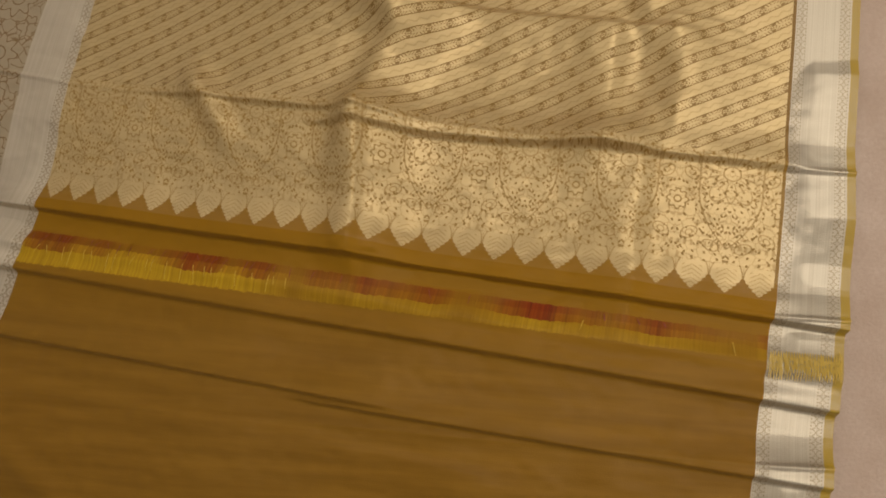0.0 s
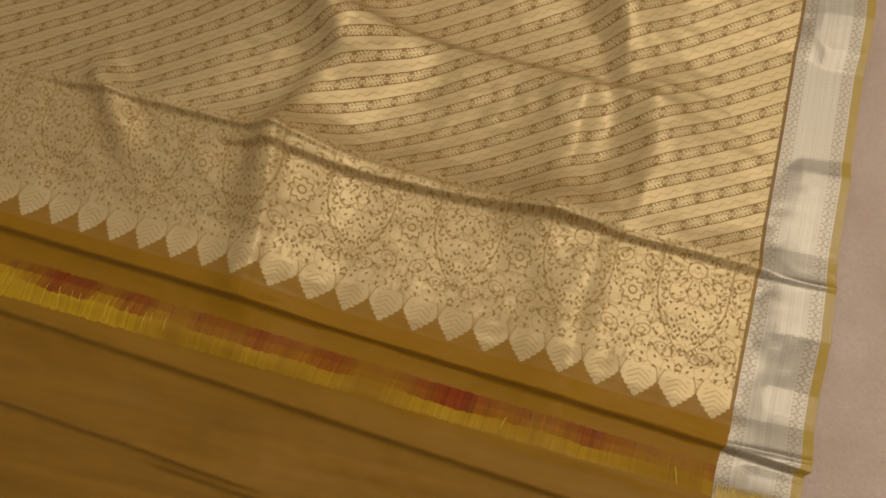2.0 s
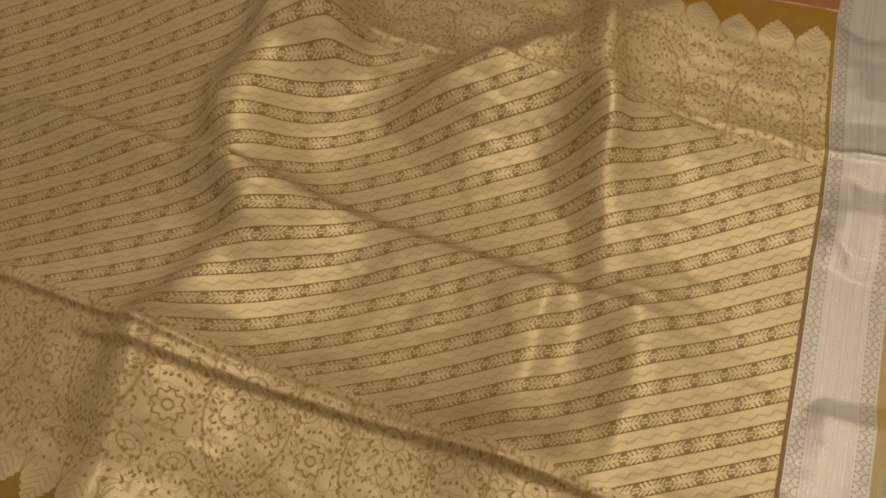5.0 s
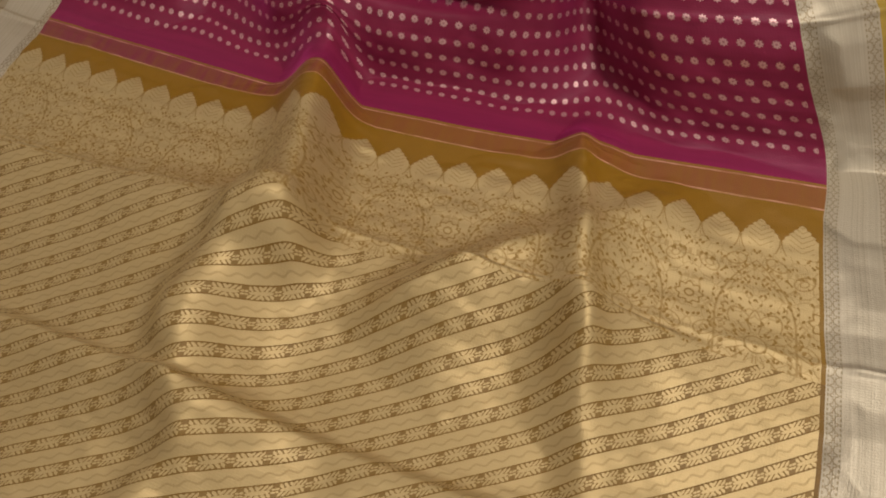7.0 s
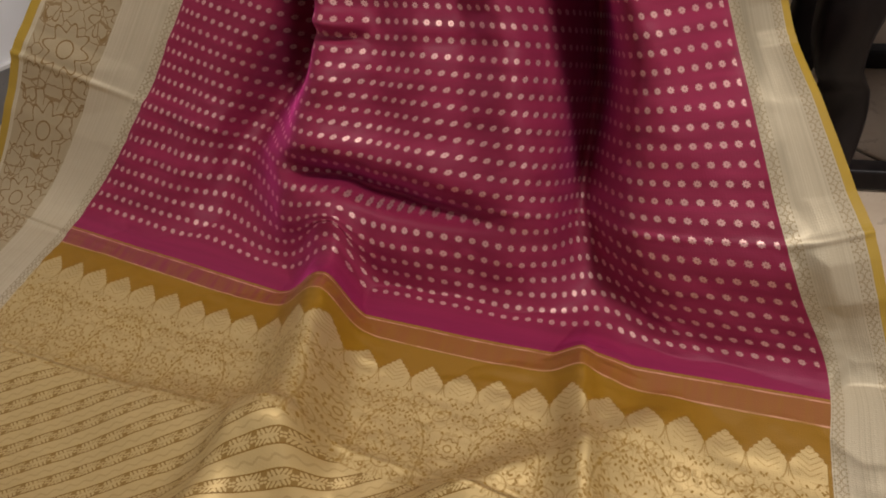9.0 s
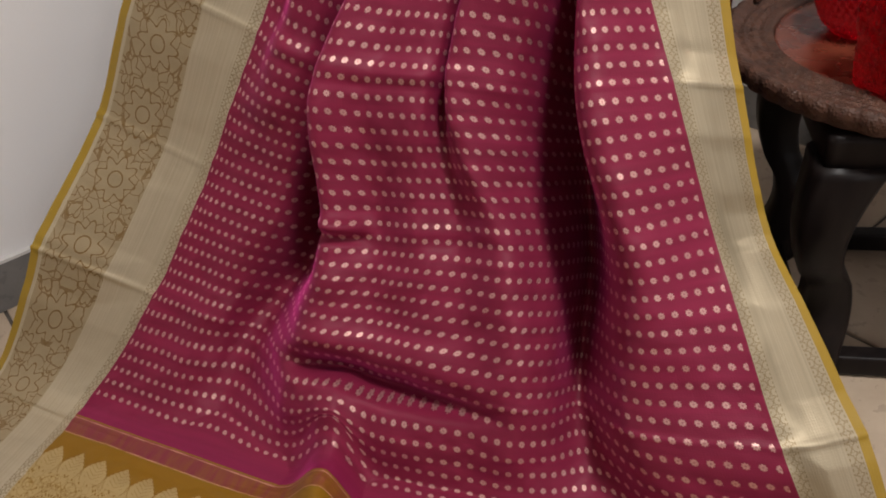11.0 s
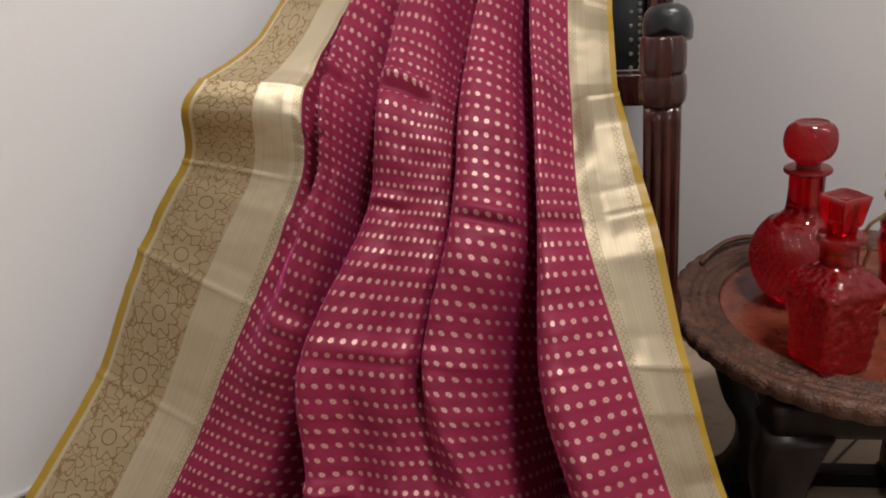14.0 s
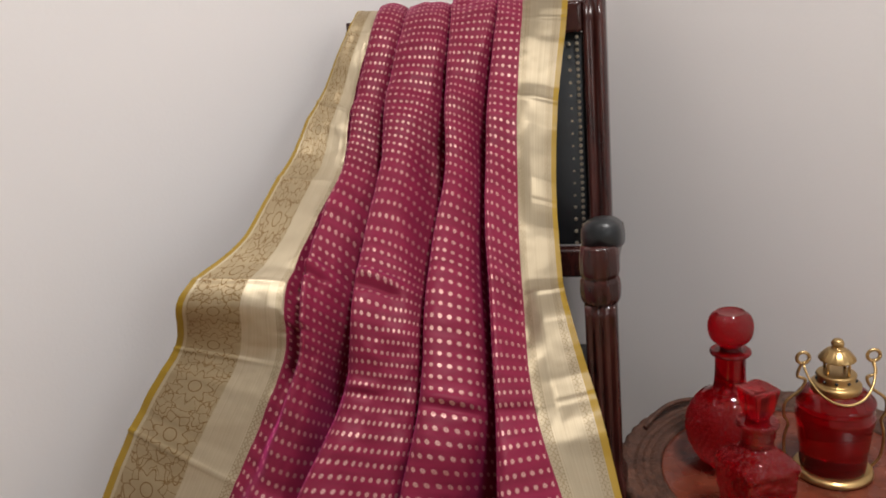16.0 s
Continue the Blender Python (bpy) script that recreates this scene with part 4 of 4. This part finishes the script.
for side in (-1, 1):
    x = side * 0.287 if side > 0 else -0.287
    # padded arm: an oval roll that swells at its front
    rows_ = []
    for i in range(26):
        t = i / 25
        y = -0.275 + 0.125 * t
        swell = max(0.0, 1 - abs(2 * t - 1) ** 5.0) ** 0.5
        w, h = 0.029 * swell + 0.002, 0.029 * swell + 0.002
        zc = 0.804 - 0.025 * t - (0.07 if side < 0 else 0.0)
        rows_.append([chair_place(x + w * math.copysign(abs(math.cos(a)) ** 0.7, math.cos(a)), y, zc + max(-0.014, h * math.copysign(abs(math.sin(a)) ** 0.8, math.sin(a)))) for a in [2 * math.pi * q / 20 for q in range(20)]])
    arm = part("arm_pad", grid(rows_, True, True), MAT_ARM_LEATHER, chair, "rounded worn dark leather arm pad")
    part("arm_rail", box(x - 0.026, x + 0.010, -0.235, 0.15, 0.690, 0.722, 0.006, CHAIR), MAT_MAHOGANY, chair)

    def scroll(a, i, r, z):
        return r * (1 + 0.13 * abs(math.cos(5 * a)) ** 0.6 - 0.08)

    pc = chair_place(x - side * 0.003, -0.262, 0.0)
    part("arm_scroll", lathe(smooth_profile([(0.018, 0.702), (0.026, 0.707), (0.0285, 0.720), (0.028, 0.738), (0.0255, 0.745), (0.0275, 0.752), (0.0275, 0.775), (0.025, 0.792)], 4), pc, 36, scroll), MAT_MAHOGANY, chair, "carved mahogany arm scroll")
    # fluted front post, square below the flutes
    rows_ = []
    for i in range(40):
        z = 0.0 + 0.705 * i / 39
        w = 0.0235 if z > 0.42 else 0.030 - 0.009 * max(0, 0.30 - z) / 0.30
        row = []
        for q in range(64):
            a = 2 * math.pi * q / 64
            sq = w / max(abs(math.cos(a)), abs(math.sin(a))) ** 0.85
            flute = 0.0038 * max(0.0, math.cos(12 * a)) if 0.44 < z < 0.69 else 0.0
            row.append(pc + Vector((math.cos(a + radians(-9)) * (sq - flute), math.sin(a + radians(-9)) * (sq - flute), z)))
        rows_.append(row)
    part("front_post", grid(rows_, True, True), MAT_MAHOGANY, chair, "fluted mahogany arm post and front leg")

# ---- the side table ----
TABLE = (0.507, 1.435)
TOP = 0.40
BASE = (0.500, 1.385)
table = thing("side_table", (*TABLE, 0.0), "low round table with carved scalloped rim and black cabriole legs", "side table")


def rim_relief(a, i, r, z):
    leafy = 0.0014 * math.sin(a * 72 + r * 260) * (0.205 < r < 0.262)
    return r * (1 + (0.012 * abs(math.sin(a * 26)) if r > 0.252 else 0.0)) + leafy


part("tray_centre", lathe([(0.0005, TOP - 0.008), (0.10, TOP - 0.008), (0.195, TOP - 0.008), (0.199, TOP - 0.005), (0.199, TOP - 0.016), (0.0005, TOP - 0.016)], (*TABLE, 0), 96), MAT_TRAY, table, "polished red-brown table centre")
rim_rows = [(0.200, TOP - 0.016), (0.200, TOP - 0.004), (0.204, TOP + 0.000), (0.210, TOP - 0.003)]
rim_rows += [(0.210 + 0.045 * t / 12, TOP - 0.003 + 0.0018 * math.sin(t * 1.9) + 0.002 * t / 12) for t in range(1, 12)]
rim_rows += [(0.258, TOP + 0.004), (0.265, TOP + 0.002), (0.267, TOP - 0.008), (0.262, TOP - 0.022), (0.250, TOP - 0.028), (0.200, TOP - 0.024)]
part("carved_rim", lathe(rim_rows, (*TABLE, 0), 416, rim_relief, False), MAT_CARVED, table, "carved brown rim with a scalloped edge")
arc = [(TABLE[0] + 0.247 * math.cos(radians(a)), TABLE[1] + 0.247 * math.sin(radians(a)), TOP + 0.006 + 0.012 * math.sin(math.pi * (a - 112) / 36)) for a in range(112, 149, 3)]
part("tray_handle", tube(arc, 0.0045, 8), MAT_CARVED, table, "slim curved tray handle")
part("apron", box(BASE[0] - 0.165, BASE[0] + 0.165, BASE[1] - 0.165, BASE[1] + 0.165, TOP - 0.075, TOP - 0.029, 0.010), MAT_EBONY, table)
for sx in (-1, 1):
    for sy in (-1, 1):
        rows_ = []
        for i in range(33):
            t = i / 32
            z = (TOP - 0.070) * (1 - t)
            out = 0.020 * math.sin(math.pi * min(1, t * 1.9)) * (t < 0.53) - 0.016 * math.sin(math.pi * (t - 0.45) / 0.45) * (0.45 < t < 0.9) + 0.012 * max(0, t - 0.88) / 0.12
            half = 0.040 - 0.014 * math.sin(math.pi * min(1, t / 0.95)) ** 0.8 + 0.004 * (t > 0.92)
            cx, cy = BASE[0] + sx * (0.132 + out), BASE[1] + sy * (0.137 + out)
            sec = [(-1, -0.8), (-0.8, -1), (0.8, -1), (1, -0.8), (1, 0.8), (0.8, 1), (-0.8, 1), (-1, 0.8)]
            rows_.append([(cx + a * half, cy + b * half, z) for a, b in sec])
        part("leg", grid(list(reversed(rows_)), True, True), MAT_EBONY, table, "black stained cabriole leg")
for sy in (-1, 1):
    part("stretcher", box(BASE[0] - 0.12, BASE[0] + 0.12, BASE[1] + sy * 0.145 - 0.013, BASE[1] + sy * 0.145 + 0.013, 0.004, 0.036, 0.004), MAT_EBONY, table)
for sx in (-1, 1):
    part("stretcher", box(BASE[0] + sx * 0.135 - 0.013, BASE[0] + sx * 0.135 + 0.013, BASE[1] - 0.12, BASE[1] + 0.12, 0.004, 0.036, 0.004), MAT_EBONY, table)
ON_TABLE = TOP - 0.0075

# ---- glass on the table ----


def round_decanter(x, y):
    d = thing("round_decanter", (x, y, ON_TABLE), "round red glass decanter with diamond relief and ball stopper", "decanter", "red glass on the side table")
    prof = smooth_profile([(0.030, 0.0), (0.040, 0.002), (0.052, 0.018), (0.063, 0.042), (0.067, 0.066), (0.062, 0.092), (0.048, 0.114), (0.032, 0.127), (0.0255, 0.138), (0.0235, 0.165), (0.0235, 0.188), (0.024, 0.192)], 10)

    def relief(a, i, r, z):
        if 0.012 < z < 0.118:
            return r + 0.0038 * (abs(math.sin(19 * a + z * 215)) * abs(math.sin(19 * a - z * 165))) - 0.0008
        return r

    bottle = part("bottle", lathe(prof, (x, y, ON_TABLE), 380, relief), MAT_GLASS, d, "round bottle with diamond relief")
    part("neck_ring", lathe(smooth_profile([(0.024, 0.190), (0.030, 0.191), (0.0315, 0.194), (0.030, 0.197), (0.0245, 0.198)], 3), (x, y, ON_TABLE), 48), MAT_GLASS, bottle)
    ball = smooth_profile([(0.016, 0.198), (0.0155, 0.205), (0.022, 0.210), (0.0295, 0.220), (0.0325, 0.235), (0.0300, 0.250), (0.0225, 0.260), (0.0205, 0.2605), (0.017, 0.259), (0.0005, 0.258)], 12)

    def cut(a, i, r, z):
        return r + (0.0022 * abs(math.sin(12 * a + z * 330)) * abs(math.sin(12 * a - z * 330)) if 0.212 < z < 0.257 else 0)

    part("stopper", lathe(ball, (x, y, ON_TABLE), 288, cut), MAT_GLASS, d, "cut red glass ball stopper")
    return d


def square_ring(x, y, z, half, corner, turn, segs=96):
    row = []
    for k_ in range(segs):
        a = 2 * math.pi * k_ / segs
        c, s = math.cos(a), math.sin(a)
        r = half / (abs(c) ** corner + abs(s) ** corner) ** (1 / corner)
        row.append(Vector((x + r * math.cos(a + turn), y + r * math.sin(a + turn), z)))
    return row


def square_decanter(x, y, turn):
    d = thing("square_decanter", (x, y, ON_TABLE), "square red cut-glass decanter with square stopper", "decanter", "red glass on the side table")
    rows_ = []
    knots = [(0.034, 0.0), (0.042, 0.003), (0.046, 0.02), (0.050, 0.06), (0.0535, 0.100), (0.054, 0.112), (0.050, 0.118), (0.036, 0.130), (0.026, 0.137), (0.022, 0.142)]
    for half, z in smooth_profile([(0.79 * h_, z_) for h_, z_ in knots], 8):
        ring = square_ring(x, y, ON_TABLE + z, half, 9.0 if z < 0.118 else max(2.0, 9 - (z - 0.118) * 300), turn)
        if 0.008 < z < 0.108:
            for p in ring:
                v_ = Vector((p.x - x, p.y - y, 0))
                cutp = noise.noise((p.x * 62, p.y * 62, z * 70)) + 0.6 * noise.noise((p.x * 120, p.y * 120, z * 130))
                p += v_.normalized() * (0.0030 * max(-0.5, min(0.5, cutp)) - 0.0008)
        rows_.append(ring)
    bottle = part("bottle", grid(rows_, True, True), MAT_CUT_GLASS, d, "square bottle with cut relief")
    part("neck", lathe(smooth_profile([(0.0215, 0.140), (0.021, 0.152), (0.0215, 0.166), (0.0265, 0.168), (0.028, 0.172), (0.026, 0.176), (0.018, 0.177)], 4), (x, y, ON_TABLE), 48), MAT_GLASS, bottle)
    rows_ = [square_ring(x, y, ON_TABLE + z, 0.78 * h, 10.0, turn + 0.12) for h, z in ((0.015, 0.177), (0.016, 0.184), (0.020, 0.188), (0.0265, 0.219), (0.0275, 0.223), (0.0225, 0.2245), (0.021, 0.221), (0.001, 0.220))]
    for ring in rows_[3:5]:
        for p in ring:
            p.z += 0.0012 * noise.noise((p.x * 90, p.y * 90, 2))
    part("stopper", grid(rows_, True, True), MAT_GLASS, d, "square red glass stopper")
    return d


def lantern(x, y):
    d = thing("lantern", (x, y, ON_TABLE), "small red glass and brass hanging lantern on the table", "lantern", "red glass on the side table")
    z0 = ON_TABLE
    part("base_ring", lathe(smooth_profile([(0.045, 0.0), (0.056, 0.001), (0.058, 0.006), (0.055, 0.010), (0.050, 0.012)], 4), (x, y, z0), 64), MAT_BRASS, d)
    body_ = smooth_profile([(0.046, 0.012), (0.048, 0.016), (0.049, 0.04), (0.053, 0.075), (0.0565, 0.100), (0.054, 0.115), (0.056, 0.120), (0.055, 0.127), (0.044, 0.138), (0.034, 0.142)], 6)
    part("globe", lathe(body_, (x, y, z0), 72), MAT_GLASS, d, "red glass lantern globe")
    collar = part("collar", lathe(smooth_profile([(0.034, 0.139), (0.0355, 0.143), (0.0355, 0.151), (0.031, 0.154), (0.028, 0.156), (0.028, 0.166), (0.026, 0.169), (0.018, 0.170)], 4), (x, y, z0), 64), MAT_BRASS, d)
    # solid black beads stand for the shade inside the collar's vents
    for k_ in range(10):
        a = 2 * math.pi * k_ / 10
        bm = bmesh.new()
        bmesh.ops.create_icosphere(bm, subdivisions=1, radius=0.0032, matrix=Matrix.Translation((x + 0.0275 * math.cos(a), y + 0.0275 * math.sin(a), z0 + 0.161)))
        part("vent_shade_bead", bm, MAT_LEATHER, collar)
    for k_ in range(4):
        a = 2 * math.pi * (k_ + 0.4) / 4
        part("cap_strut", tube([(x + 0.020 * math.cos(a), y + 0.020 * math.sin(a), z0 + 0.168), (x + 0.021 * math.cos(a), y + 0.021 * math.sin(a), z0 + 0.194)], 0.0022, 8), MAT_BRASS, collar)

    def ribs(a, i, r, z):
        return r * (1 + 0.03 * abs(math.sin(a * 9)))

    cap = part("cap", lathe(smooth_profile([(0.0245, 0.190), (0.0255, 0.192), (0.021, 0.199), (0.014, 0.206), (0.009, 0.208), (0.008, 0.211), (0.0005, 0.2115)], 4), (x, y, z0), 72, ribs), MAT_BRASS, d, "ribbed brass cap")
    part("knob", lathe(smooth_profile([(0.004, 0.209), (0.0085, 0.213), (0.0090, 0.217), (0.006, 0.222), (0.0005, 0.2235)], 4), (x, y, z0), 32), MAT_BRASS, cap)
    for side in (-1, 1):
        ring = [(x + side * 0.050 + 0.009 * math.cos(t), y - 0.004, z0 + 0.196 + 0.009 * math.sin(t)) for t in [2 * math.pi * q / 18 for q in range(19)]]
        part("ear", tube(ring, 0.0026, 8), MAT_BRASS, d)
        wire = smooth_profile([(x + side * 0.050, y, z0 + 0.187), (x + side * 0.056, y, z0 + 0.165), (x + side * 0.044, y, z0 + 0.158), (x + side * 0.052, y, z0 + 0.140), (x + side * 0.072, y, z0 + 0.122), (x + side * 0.074, y, z0 + 0.100),
                               (x + side * 0.068, y, z0 + 0.086), (x + side * 0.073, y, z0 + 0.060), (x + side * 0.070, y, z0 + 0.025), (x + side * 0.057, y, z0 + 0.006)], 5)
        part("side_wire", tube(wire, 0.0024, 8), MAT_BRASS, d)
    bail = [(x + 0.050 * math.cos(t), y - 0.004 - 0.045 * math.sin(-t), z0 + 0.190 + 0.052 * math.sin(t)) for t in [math.pi + math.pi * q / 24 for q in range(25)]]
    part("bail_handle", tube(bail, 0.0018, 8), MAT_BRASS, d, "thin brass bail handle hanging down in front")
    return d


round_decanter(0.420, 1.475)
square_decanter(0.412, 1.290, radians(22))
lantern(0.566, 1.440)

# ---- skirting and floor tiles, laid piece by piece ----
skirt = {}
for key, label in (("baseboard_right", "grey stone tile skirting with a pale top joint"), ("baseboard_left", "grey stone tile skirting with a pale top joint")):
    skirt[key] = thing(key, (*CORNER, 0.0), label, "")
    tagged(skirt[key], kind="structure")


def laid(name, x0, x1, y0, y1, z0, z1, mat, parent, bevel=0.0015):
    return part(name, box(x0, x1, y0, y1, z0, z1, bevel, ROOM, 1), mat, parent, "", False)


for i in range(6):
    a = 0.012 + i * 0.42
    laid("skirting_tile", a + 0.002, a + 0.418, -0.011, -0.0005, 0.0, 0.088, MAT_SKIRT, skirt["baseboard_right"])
    laid("skirting_tile", 0.0005, 0.011, -a - 0.418, -a - 0.002, 0.0, 0.088, MAT_SKIRT, skirt["baseboard_left"])
laid("top_joint", 0.0, 2.55, -0.012, -0.0005, 0.0885, 0.094, MAT_CAP, skirt["baseboard_right"], 0)
laid("top_joint", 0.0005, 0.012, -2.55, -0.013, 0.0885, 0.094, MAT_CAP, skirt["baseboard_left"], 0)
for i in range(9):
    for k_ in range(9):
        x0, y0 = 0.001 + i * 0.465, -0.001 - k_ * 0.465
        laid("floor_tile", x0 + 0.003, x0 + 0.462, y0 - 0.462, y0 - 0.003, -0.02, 0.0, MAT_TILE, floor)
